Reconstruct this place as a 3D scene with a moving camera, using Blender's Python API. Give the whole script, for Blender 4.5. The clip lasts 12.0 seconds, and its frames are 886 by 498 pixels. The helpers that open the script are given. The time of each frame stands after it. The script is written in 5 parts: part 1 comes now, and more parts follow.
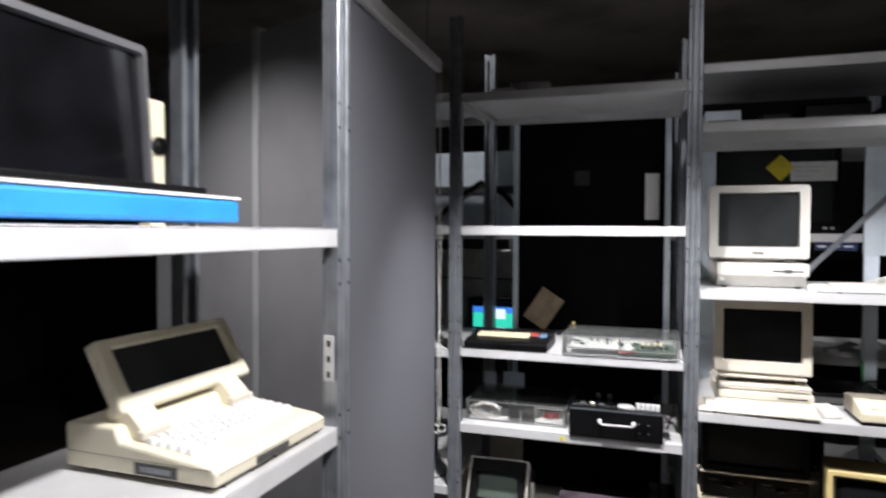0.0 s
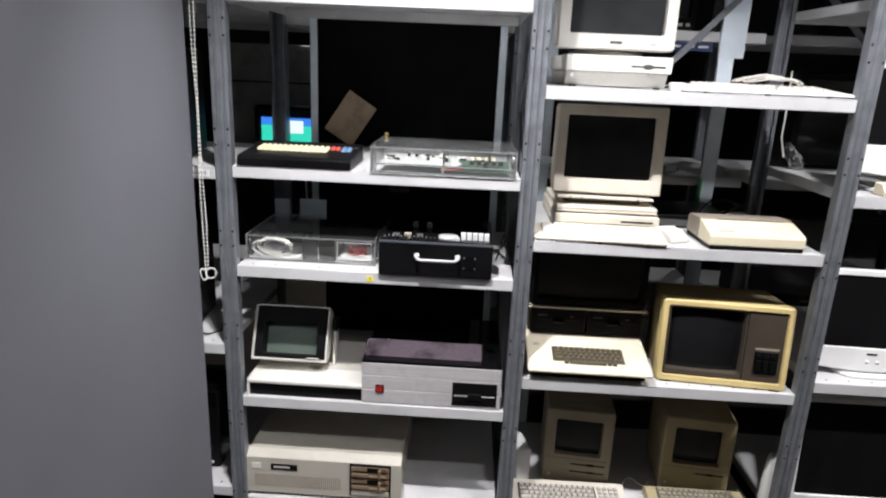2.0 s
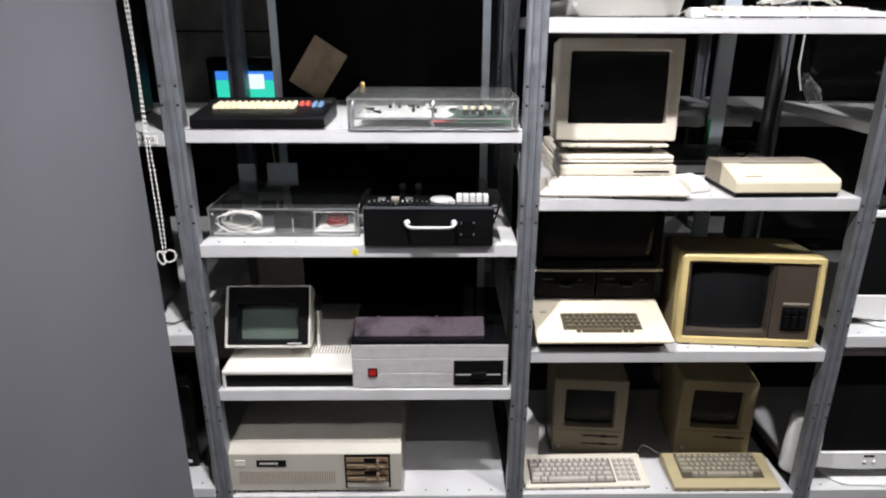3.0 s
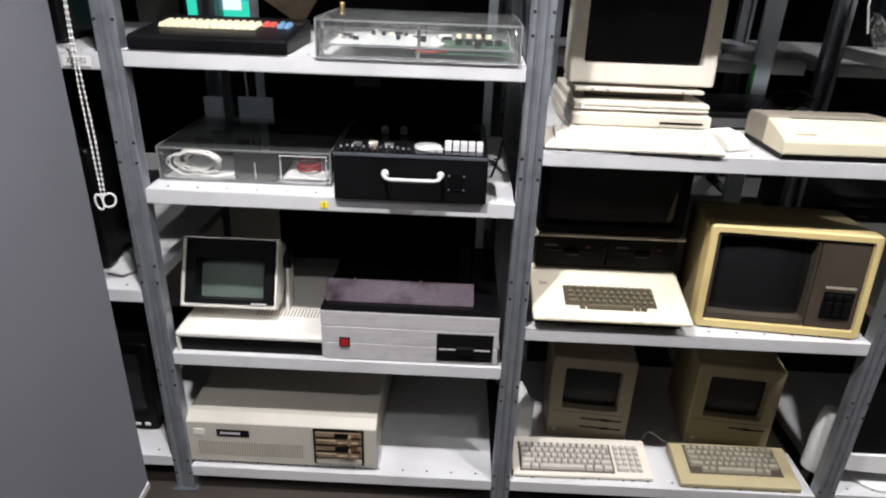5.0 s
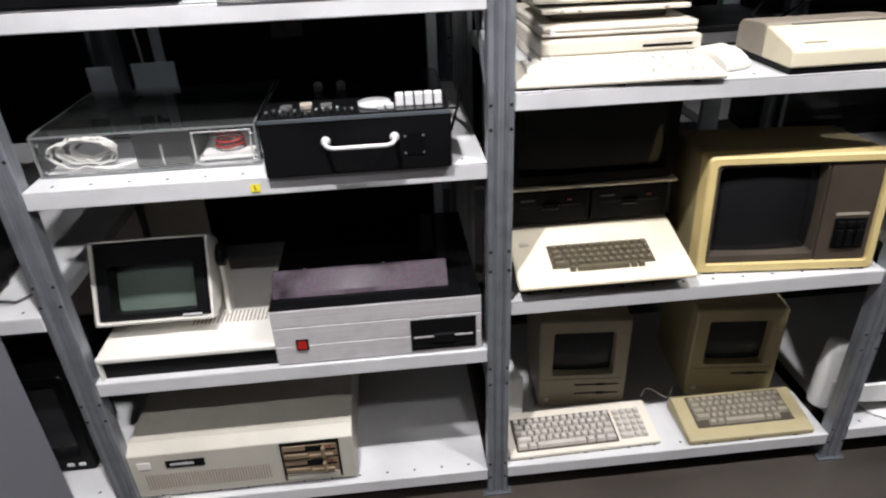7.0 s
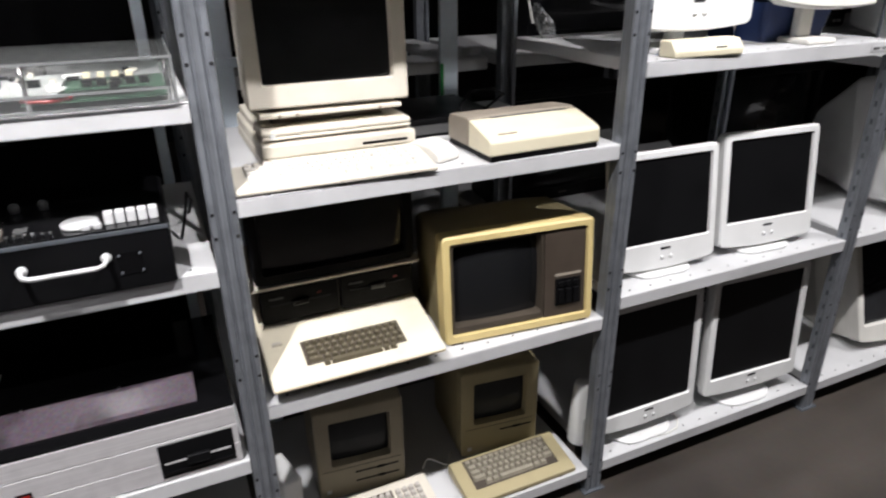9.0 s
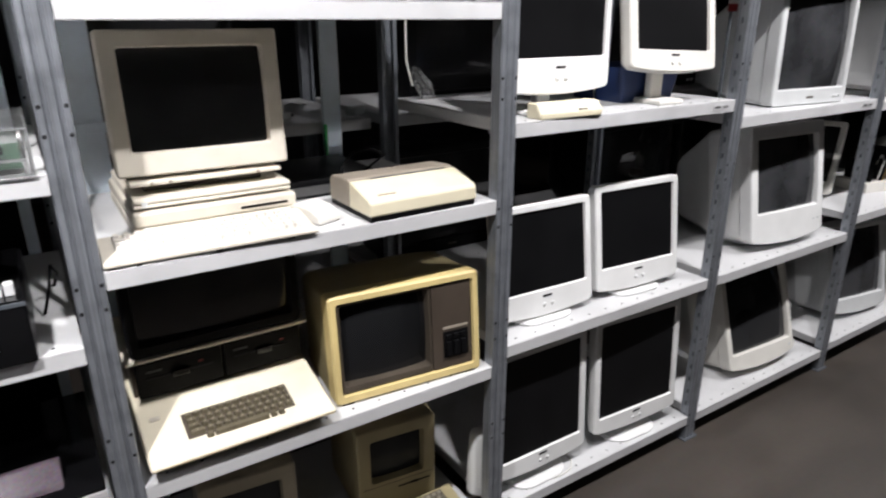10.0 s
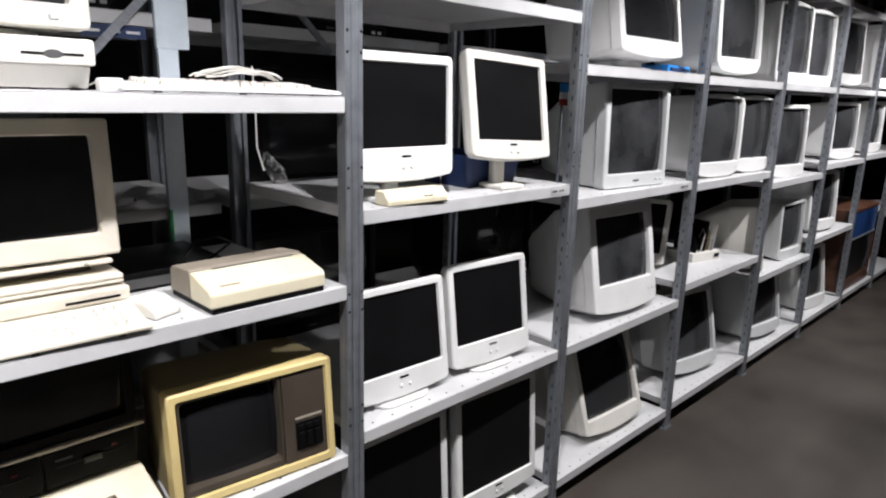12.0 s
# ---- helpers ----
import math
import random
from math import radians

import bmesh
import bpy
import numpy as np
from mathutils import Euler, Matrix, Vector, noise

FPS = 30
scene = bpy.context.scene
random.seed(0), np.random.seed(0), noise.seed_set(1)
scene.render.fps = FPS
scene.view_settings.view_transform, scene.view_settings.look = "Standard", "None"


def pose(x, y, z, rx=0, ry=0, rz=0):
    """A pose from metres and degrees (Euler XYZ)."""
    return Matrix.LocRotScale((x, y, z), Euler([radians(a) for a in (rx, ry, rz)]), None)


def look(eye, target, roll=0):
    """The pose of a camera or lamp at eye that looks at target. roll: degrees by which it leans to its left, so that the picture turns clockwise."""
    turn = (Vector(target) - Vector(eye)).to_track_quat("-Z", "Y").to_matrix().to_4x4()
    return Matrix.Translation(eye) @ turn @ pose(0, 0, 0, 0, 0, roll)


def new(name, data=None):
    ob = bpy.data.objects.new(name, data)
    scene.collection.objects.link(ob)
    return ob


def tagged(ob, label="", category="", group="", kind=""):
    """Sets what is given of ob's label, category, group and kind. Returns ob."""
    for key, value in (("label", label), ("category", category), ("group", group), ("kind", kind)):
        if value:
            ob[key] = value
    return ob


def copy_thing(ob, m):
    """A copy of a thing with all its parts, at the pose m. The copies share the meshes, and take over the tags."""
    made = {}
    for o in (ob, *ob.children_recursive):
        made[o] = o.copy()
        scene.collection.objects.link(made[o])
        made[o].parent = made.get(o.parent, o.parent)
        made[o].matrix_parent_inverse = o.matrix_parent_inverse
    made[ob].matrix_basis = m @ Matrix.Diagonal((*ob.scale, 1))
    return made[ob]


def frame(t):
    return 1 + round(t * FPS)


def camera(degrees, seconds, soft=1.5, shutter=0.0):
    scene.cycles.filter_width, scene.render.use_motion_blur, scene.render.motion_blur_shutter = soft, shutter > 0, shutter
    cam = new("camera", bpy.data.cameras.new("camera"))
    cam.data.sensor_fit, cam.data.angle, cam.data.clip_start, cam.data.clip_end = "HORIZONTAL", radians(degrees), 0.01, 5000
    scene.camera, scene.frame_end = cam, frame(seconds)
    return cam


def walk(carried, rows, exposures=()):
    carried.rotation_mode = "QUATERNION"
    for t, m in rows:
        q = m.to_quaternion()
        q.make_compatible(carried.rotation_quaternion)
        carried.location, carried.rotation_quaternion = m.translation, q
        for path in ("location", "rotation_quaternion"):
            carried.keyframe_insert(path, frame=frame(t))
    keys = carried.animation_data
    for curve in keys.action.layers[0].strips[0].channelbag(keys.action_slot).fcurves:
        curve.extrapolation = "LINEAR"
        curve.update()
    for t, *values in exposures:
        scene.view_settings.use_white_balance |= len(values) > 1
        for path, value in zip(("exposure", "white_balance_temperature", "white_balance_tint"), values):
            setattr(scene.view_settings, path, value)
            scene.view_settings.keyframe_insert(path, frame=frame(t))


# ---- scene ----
cam = camera(69.2, 12.0, soft=2.1, shutter=0.4)
PATH = [
    (0, (-0.137, -2.48, 1.687), (-0.759, -0.58, 1.635), 0.3),
    (0.5, (-0.216, -2.284, 1.653), (-0.525, -0.317, 1.462), 0.8),
    (1, (-0.257, -2.141, 1.618), (-0.282, -0.167, 1.298), 0.9),
    (1.5, (-0.175, -1.963, 1.566), (-0.192, -0.019, 1.098), 1.9),
    (2, (-0.175, -1.852, 1.523), (-0.245, 0.071, 0.981), 2.5),
    (2.5, (-0.2, -1.737, 1.502), (-0.241, 0.165, 0.886), 1.4),
    (3, (-0.248, -1.617, 1.486), (-0.222, 0.264, 0.807), 0.2),
    (5, (-0.161, -1.369, 1.425), (-0.194, 0.448, 0.59), 2.1),
    (5.5, (-0.223, -1.278, 1.4), (-0.275, 0.512, 0.51), 0.8),
    (6, (-0.219, -1.182, 1.37), (-0.286, 0.586, 0.438), -1.3),
    (6.5, (-0.224, -1.144, 1.356), (-0.193, 0.609, 0.395), -2.1),
    (7, (-0.205, -1.127, 1.365), (-0.068, 0.614, 0.389), -2.3),
    (9, (-0.079, -1.14, 1.424), (0.663, 0.53, 0.612), -0.8),
    (9.5, (-0.056, -1.156, 1.443), (0.826, 0.474, 0.69), -0.3),
    (10, (-0.043, -1.175, 1.455), (0.982, 0.403, 0.777), 0.0),
    (10.5, (-0.027, -1.192, 1.468), (1.124, 0.326, 0.86), 0.4),
    (11, (-0.02, -1.208, 1.477), (1.23, 0.252, 0.926), 1.0),
    (11.5, (-0.005, -1.221, 1.485), (1.316, 0.193, 0.981), 1.4),
    (12, (0.002, -1.221, 1.495), (1.361, 0.171, 1.031), 1.5),
]
walk(cam, [(t, look(eye, target, roll)) for t, eye, target, roll in PATH])

# ---- light: ceiling spots in front of the racks, unseen fill spots, a dim hall ----
world = bpy.data.worlds.new("hall_air")
world.use_nodes = True
world.node_tree.nodes["Background"].inputs["Color"].default_value = (0.55, 0.65, 0.8, 1)
world.node_tree.nodes["Background"].inputs["Strength"].default_value = 0.008
scene.world = world


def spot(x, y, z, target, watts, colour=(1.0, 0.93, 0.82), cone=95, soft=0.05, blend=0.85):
    lamp = bpy.data.lights.new("rack_or_fill_spot", "SPOT")
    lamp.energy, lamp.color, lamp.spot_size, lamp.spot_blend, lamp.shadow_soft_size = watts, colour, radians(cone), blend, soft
    new("rack_or_fill_spot", lamp).matrix_world = look((x, y, z), target)


COOL = (1.0, 0.98, 1.0)
LAMP_Y, LAMP_Z = -0.65, 2.35
RACK_LAMPS = ((-0.43, 188), (0.66, 114), (1.72, 106), (2.85, 104), (4.1, 120), (5.5, 140))
for x, watts in RACK_LAMPS:
    spot(x, LAMP_Y, LAMP_Z, (x + 0.14 if x < 0 else x, -0.05, 0.7), watts, COOL, 92 if x < 0 else 100 if x < 2 else 112, 0.03, 1.0 if x < 0 else 0.85)
spot(0.26, -1.85, 2.78, (-0.7, -1.7, 1.5), 255, COOL, 100, 0.04, 1.0)
# added fill spot with no lamp behind it; lifts the top boards
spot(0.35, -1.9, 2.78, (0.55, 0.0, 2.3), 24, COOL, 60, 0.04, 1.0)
spot(-1.75, -1.35, 2.78, (-1.75, -0.75, 1.2), 80, COOL, 95, 0.04)
# added fill spot, unseen: brightens the pale blue board on the back row
spot(-1.0, 0.12, 3.15, (-1.0, 0.85, 1.85), 34, COOL, 42, 0.04, 1.0)
# assumed rear aisle spots, unseen; they lift the ceiling and the back row
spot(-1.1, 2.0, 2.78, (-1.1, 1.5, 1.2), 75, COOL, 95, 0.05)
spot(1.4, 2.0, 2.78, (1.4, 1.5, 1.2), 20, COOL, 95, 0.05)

# ---- materials ----
def material(name, colour, rough=0.5, metal=0.0, vary=0.12, scale=9.0, bump=0.0, grain=160.0, rough_vary=0.1, dirt=None, spec=0.5, coat=0.0):
    """Principled surface with slow stains, fine grain and a little relief, at real size."""
    m = bpy.data.materials.new(name)
    m.use_nodes = True
    nt = m.node_tree
    b = nt.nodes["Principled BSDF"]
    co = nt.nodes.new("ShaderNodeTexCoord")
    info = nt.nodes.new("ShaderNodeObjectInfo")
    shift = nt.nodes.new("ShaderNodeVectorMath")
    shift.operation = "ADD"
    nt.links.new(co.outputs["Object"], shift.inputs[0])
    nt.links.new(info.outputs["Random"], shift.inputs[1])
    n1, n2 = nt.nodes.new("ShaderNodeTexNoise"), nt.nodes.new("ShaderNodeTexNoise")
    n1.inputs["Scale"].default_value, n1.inputs["Detail"].default_value = scale, 6
    n2.inputs["Scale"].default_value, n2.inputs["Detail"].default_value = grain, 3
    for n in (n1, n2):
        nt.links.new(shift.outputs[0], n.inputs["Vector"])
    mixed = nt.nodes.new("ShaderNodeMix")
    mixed.data_type = "RGBA"
    low = dirt or tuple(c * (1 - 2.2 * vary) for c in colour)
    high = tuple(min(1, c * (1 + 0.6 * vary)) for c in colour)
    mixed.inputs[6].default_value, mixed.inputs[7].default_value = (*low, 1), (*high, 1)
    ramp = nt.nodes.new("ShaderNodeValToRGB")
    ramp.color_ramp.elements[0].position, ramp.color_ramp.elements[1].position = 0.28, 0.55
    nt.links.new(n1.outputs["Fac"], ramp.inputs["Fac"])
    nt.links.new(ramp.outputs["Color"], mixed.inputs[0])
    fine = nt.nodes.new("ShaderNodeMix")
    fine.data_type, fine.blend_type = "RGBA", "OVERLAY"
    fine.inputs[0].default_value = vary
    nt.links.new(mixed.outputs[2], fine.inputs[6])
    nt.links.new(n2.outputs["Color"], fine.inputs[7])
    nt.links.new(fine.outputs[2], b.inputs["Base Color"])
    r = nt.nodes.new("ShaderNodeMapRange")
    r.inputs["To Min"].default_value, r.inputs["To Max"].default_value = max(0.02, rough - rough_vary), min(1, rough + rough_vary)
    nt.links.new(n1.outputs["Fac"], r.inputs["Value"])
    nt.links.new(r.outputs["Result"], b.inputs["Roughness"])
    b.inputs["Metallic"].default_value = metal
    b.inputs["Specular IOR Level"].default_value = spec
    b.inputs["Coat Weight"].default_value = coat
    if bump:
        bp = nt.nodes.new("ShaderNodeBump")
        bp.inputs["Strength"].default_value, bp.inputs["Distance"].default_value = bump, 0.002
        nt.links.new(n2.outputs["Fac"], bp.inputs["Height"])
        nt.links.new(bp.outputs["Normal"], b.inputs["Normal"])
    return m


def glow(name, colour, strength):
    m = bpy.data.materials.new(name)
    m.use_nodes = True
    b = m.node_tree.nodes["Principled BSDF"]
    b.inputs["Base Color"].default_value = (0.02, 0.02, 0.02, 1)
    b.inputs["Emission Color"].default_value = (*colour, 1)
    b.inputs["Emission Strength"].default_value = strength
    return m


def clear(name, colour=(0.95, 0.97, 0.96), rough=0.03, alpha=0.12, haze=0.0):
    """Thin acrylic sheet: mostly see-through, with real gloss; haze paints in a pale glare."""
    m = bpy.data.materials.new(name)
    m.use_nodes = True
    nt = m.node_tree
    out = nt.nodes["Material Output"]
    nt.nodes.remove(nt.nodes["Principled BSDF"])
    tr, gl, mx, fr = (nt.nodes.new("ShaderNode" + k) for k in ("BsdfTransparent", "BsdfGlossy", "MixShader", "Fresnel"))
    tr.inputs["Color"].default_value = (*colour, 1)
    gl.inputs["Roughness"].default_value = rough
    fr.inputs["IOR"].default_value = 1.49
    add = nt.nodes.new("ShaderNodeMath")
    add.inputs[1].default_value = alpha * 0.4
    nt.links.new(fr.outputs[0], add.inputs[0])
    nt.links.new(add.outputs[0], mx.inputs[0])
    nt.links.new(tr.outputs[0], mx.inputs[1])
    nt.links.new(gl.outputs[0], mx.inputs[2])
    glare, hz = nt.nodes.new("ShaderNodeBsdfDiffuse"), nt.nodes.new("ShaderNodeMixShader")
    glare.inputs["Color"].default_value, hz.inputs[0].default_value = (0.85, 0.88, 0.87, 1), haze
    nt.links.new(mx.outputs[0], hz.inputs[1])
    nt.links.new(glare.outputs[0], hz.inputs[2])
    nt.links.new(hz.outputs[0], out.inputs["Surface"])
    return m


def streaked(m, scale, low, high, turn=0.0):
    """Lays a stretched, cloudy streak pattern over a material's colour."""
    nt = m.node_tree
    b = nt.nodes["Principled BSDF"]
    co, stretch, streak = (nt.nodes.new("ShaderNode" + k) for k in ("TexCoord", "Mapping", "TexNoise"))
    stretch.inputs["Scale"].default_value = scale
    stretch.inputs["Rotation"].default_value[2] = turn
    streak.inputs["Scale"].default_value, streak.inputs["Detail"].default_value = 1.0, 5
    nt.links.new(co.outputs["Object"], stretch.inputs["Vector"])
    nt.links.new(stretch.outputs["Vector"], streak.inputs["Vector"])
    amount, blend = nt.nodes.new("ShaderNodeMapRange"), nt.nodes.new("ShaderNodeMix")
    amount.inputs["From Min"].default_value, amount.inputs["From Max"].default_value = 0.3, 0.7
    amount.inputs["To Min"].default_value, amount.inputs["To Max"].default_value = low, high
    nt.links.new(streak.outputs["Fac"], amount.inputs["Value"])
    blend.data_type, blend.blend_type = "RGBA", "MULTIPLY"
    blend.inputs[0].default_value = 1.0
    nt.links.new(b.inputs["Base Color"].links[0].from_socket, blend.inputs[6])
    nt.links.new(amount.outputs["Result"], blend.inputs[7])
    nt.links.new(blend.outputs[2], b.inputs["Base Color"])
    return m


M_ENAMEL = material("white_enamel", (0.56, 0.56, 0.565), 0.38, vary=0.07, scale=5, bump=0.05, grain=300)
M_STEEL = streaked(material("galvanised_steel", (0.29, 0.307, 0.335), 0.42, metal=0.6, vary=0.09, scale=26, bump=0.05, grain=420, rough_vary=0.16), (190, 190, 2.2), 0.72, 1.15)
M_STEEL_DARK = material("worn_steel", (0.10, 0.11, 0.125), 0.55, metal=0.4, vary=0.1, scale=18)
M_HOLE = material("punched_hole", (0.01, 0.01, 0.012), 0.9, vary=0.05)
M_FLOOR = streaked(material("polished_concrete", (0.048, 0.040, 0.034), 0.40, vary=0.16, scale=2.2, bump=0.12, grain=60, rough_vary=0.14), (0.7, 3.6, 1), 0.76, 1.28, 0.5)
M_DARKWALL = material("dark_hall_wall", (0.035, 0.036, 0.04), 0.85, vary=0.2, scale=2, bump=0.1)
M_CEIL = material("raw_ceiling", (0.45, 0.40, 0.36), 0.9, vary=0.25, scale=1.2, bump=0.3, grain=40)
M_BLIND = material("grey_blind_fabric", (0.15, 0.153, 0.175), 0.8, vary=0.03, scale=3, bump=0.12, grain=900)
M_BOARD = material("white_partition", (0.33, 0.326, 0.338), 0.7, vary=0.05, scale=3)
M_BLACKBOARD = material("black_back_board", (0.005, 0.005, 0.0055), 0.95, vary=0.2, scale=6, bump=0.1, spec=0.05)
M_BEIGE = material("aged_beige_plastic", (0.63, 0.585, 0.50), 0.5, vary=0.07, scale=7, bump=0.12, grain=700)
M_CREAM = material("yellowed_cream_plastic", (0.60, 0.475, 0.215), 0.45, vary=0.08, scale=6, bump=0.1, grain=700)
M_PALE = material("pale_platinum_plastic", (0.70, 0.68, 0.63), 0.5, vary=0.05, scale=6, bump=0.12, grain=700)
M_WHITE = material("white_plastic", (0.74, 0.74, 0.73), 0.45, vary=0.04, scale=6, bump=0.1, grain=700)
M_GREYPL = material("light_grey_plastic", (0.56, 0.57, 0.57), 0.5, vary=0.05, scale=6, bump=0.1, grain=700)
# darker copy of the beige, with the bottom shelf's shade in its colour
M_BEIGE_SHADED = material("shaded_beige_plastic", (0.34, 0.295, 0.21), 0.5, vary=0.07, scale=7, bump=0.12, grain=700)
M_PCGREY = material("grey_beige_paint", (0.46, 0.435, 0.375), 0.5, vary=0.05, scale=8, bump=0.1, grain=600)
# olive puts the shade on the cream television's top and sides into colour
M_SHADOWOLIVE = material("cream_cabinet_in_shade", (0.24, 0.20, 0.11), 0.5, vary=0.1, scale=8, bump=0.1, grain=600)
M_OLIVE = material("dull_khaki_plastic", (0.37, 0.315, 0.18), 0.5, vary=0.08, scale=6, bump=0.12, grain=700)
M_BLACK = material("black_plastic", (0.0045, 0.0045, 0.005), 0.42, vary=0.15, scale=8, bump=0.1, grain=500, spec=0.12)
M_DARKBROWN = material("dark_brown_plastic", (0.06, 0.048, 0.036), 0.45, vary=0.12, scale=8, bump=0.1, grain=500)
M_KEYBROWN = material("brown_keycap", (0.10, 0.085, 0.055), 0.45, vary=0.1, scale=30)
M_KEYGREY = material("grey_keycap", (0.27, 0.245, 0.19), 0.5, vary=0.08, scale=30)
M_KEYWHITE = material("white_keycap", (0.60, 0.57, 0.52), 0.5, vary=0.06, scale=30)
M_SCREEN = material("dark_screen_glass", (0.022, 0.0225, 0.024), 0.07, vary=0.1, rough_vary=0.04, spec=0.5)
M_SCREEN_GREY = material("grey_tube_glass", (0.034, 0.036, 0.0375), 0.18, vary=0.08, rough_vary=0.04, spec=0.14)
M_SCREEN_GREEN = material("grey_green_tube_glass", (0.10, 0.13, 0.11), 0.22, vary=0.08, rough_vary=0.04)
# gloss is real; the raised grey stands for room reflections in these tubes
M_SCREEN_SHINE = material("reflection_grey_tube_glass", (0.04, 0.041, 0.044), 0.07, vary=0.3, scale=5, rough_vary=0.03, spec=0.6)
M_TVGLASS = material("bulging_television_glass", (0.009, 0.0093, 0.010), 0.1, vary=0.2, scale=4, rough_vary=0.05)
M_PANEL = material("matte_panel_glass", (0.005, 0.005, 0.0055), 0.4, vary=0.1, rough_vary=0.05, spec=0.12)
M_SILVER = streaked(material("brushed_aluminium", (0.78, 0.76, 0.77), 0.33, metal=0.45, vary=0.04, scale=30, bump=0.05, grain=500), (5, 30, 260), 0.9, 1.06)
M_CHROME = material("polished_chrome", (0.8, 0.8, 0.8), 0.12, metal=1.0, vary=0.03)
M_CLEAR = clear("clear_acrylic", (0.978, 0.98, 0.978), 0.03, 0.12, 0.015)
# acrylic whose whitish glare is mixed into its colour
M_HAZY = clear("glare_hazed_acrylic", (0.98, 0.98, 0.98), 0.04, 0.14, 0.025)
M_EDGE = material("polished_acrylic_edge", (0.17, 0.175, 0.175), 0.15, vary=0.05)
M_RED = material("red_switch", (0.26, 0.012, 0.01), 0.3)
M_YELLOW = material("yellow_sticker", (0.75, 0.62, 0.04), 0.6)
M_PAPER = material("white_paper", (0.72, 0.72, 0.70), 0.8, vary=0.04)
M_CARD = material("brown_cardboard", (0.33, 0.25, 0.17), 0.85, vary=0.12, scale=20, bump=0.2)
M_BLUE = material("bright_blue_plastic", (0.03, 0.27, 0.72), 0.4, vary=0.06)
M_NAVY = material("navy_plastic", (0.013, 0.03, 0.10), 0.5, vary=0.1)
M_PCB = material("green_circuit_board", (0.035, 0.085, 0.05), 0.5, vary=0.2, scale=60)
M_COPPER = material("brass_part", (0.5, 0.36, 0.14), 0.35, metal=0.9)
M_CABLE = material("white_cable", (0.65, 0.64, 0.60), 0.5)
M_WOOD = material("walnut_veneer", (0.085, 0.034, 0.018), 0.45, vary=0.25, scale=14, bump=0.1)
M_SKYWHITE = material("pale_blue_painted_steel", (0.78, 0.87, 0.95), 0.5, vary=0.06)
M_TAUPE = material("taupe_plastic", (0.30, 0.26, 0.21), 0.5, vary=0.08)
M_ORANGE = material("burnt_orange_plastic", (0.35, 0.12, 0.05), 0.5)


# ---- mesh helpers ----
def part(name, bm, mat, parent=None, label="", at=None):
    """Links a bmesh as one mesh object, under a thing or a part."""
    me = bpy.data.meshes.new(name)
    bm.normal_update()
    bm.to_mesh(me)
    bm.free()
    me.materials.append(mat)
    for p in me.polygons:
        p.use_smooth = False
    ob = new(name, me)
    if parent is not None:
        ob.parent = parent
    if at is not None:
        ob.matrix_basis = at
    if label:
        tagged(ob, label)
    return ob


def smooth(ob):
    for p in ob.data.polygons:
        p.use_smooth = True
    return ob


def thing(name, label, category, m, group="", kind=""):
    ob = new(name)
    ob.empty_display_size = 0.05
    ob.matrix_world = m
    return tagged(ob, label, category, group, kind)


def box(x0, x1, y0, y1, z0, z1, bevel=0.0, bm=None, seg=2):
    """A box, or a box with rounded edges, added to bm."""
    own = bmesh.new()
    vs = [own.verts.new((x, y, z)) for z in (z0, z1) for y in (y0, y1) for x in (x0, x1)]
    for f in ((0, 2, 3, 1), (4, 5, 7, 6), (0, 1, 5, 4), (2, 6, 7, 3), (0, 4, 6, 2), (1, 3, 7, 5)):
        own.faces.new([vs[i] for i in f])
    if bevel:
        bmesh.ops.bevel(own, geom=own.edges[:], offset=bevel, segments=seg, affect="EDGES", profile=0.5)
    return merge(bm, own)


def merge(bm, own):
    if bm is None:
        return own
    table = {v: bm.verts.new(v.co) for v in own.verts}
    for f in own.faces:
        bm.faces.new([table[v] for v in f.verts])
    own.free()
    return bm


def ring(w, h, r, n=4, cx=0.0, cz=0.0):
    """Rounded rectangle of width w and height h about (cx, cz), anticlockwise."""
    pts = []
    for sx, sz, a0 in ((1, -1, -90), (1, 1, 0), (-1, 1, 90), (-1, -1, 180)):
        for i in range(n + 1):
            a = radians(a0 + 90 * i / n)
            pts.append((cx + sx * (w / 2 - r) + r * math.cos(a), cz + sz * (h / 2 - r) + r * math.sin(a)))
    return pts


def loft(rings, bm=None, cap0=True, cap1=True):
    """Skins rings of (x, y, z) points."""
    bm = bm or bmesh.new()
    rows = [[bm.verts.new(p) for p in r] for r in rings]
    n = len(rows[0])
    for a, b in zip(rows, rows[1:]):
        for i in range(n):
            j = (i + 1) % n
            bm.faces.new((a[i], a[j], b[j], b[i]))
    if cap0:
        bm.faces.new(rows[0][::-1])
    if cap1:
        bm.faces.new(rows[-1])
    return bm


def flat(r, y, tilt=0.0):
    """A ring of (x, z) laid in the plane at depth y, leaning back by tilt (metres per metre of height)."""
    return [(x, y + tilt * z, z) for x, z in r]


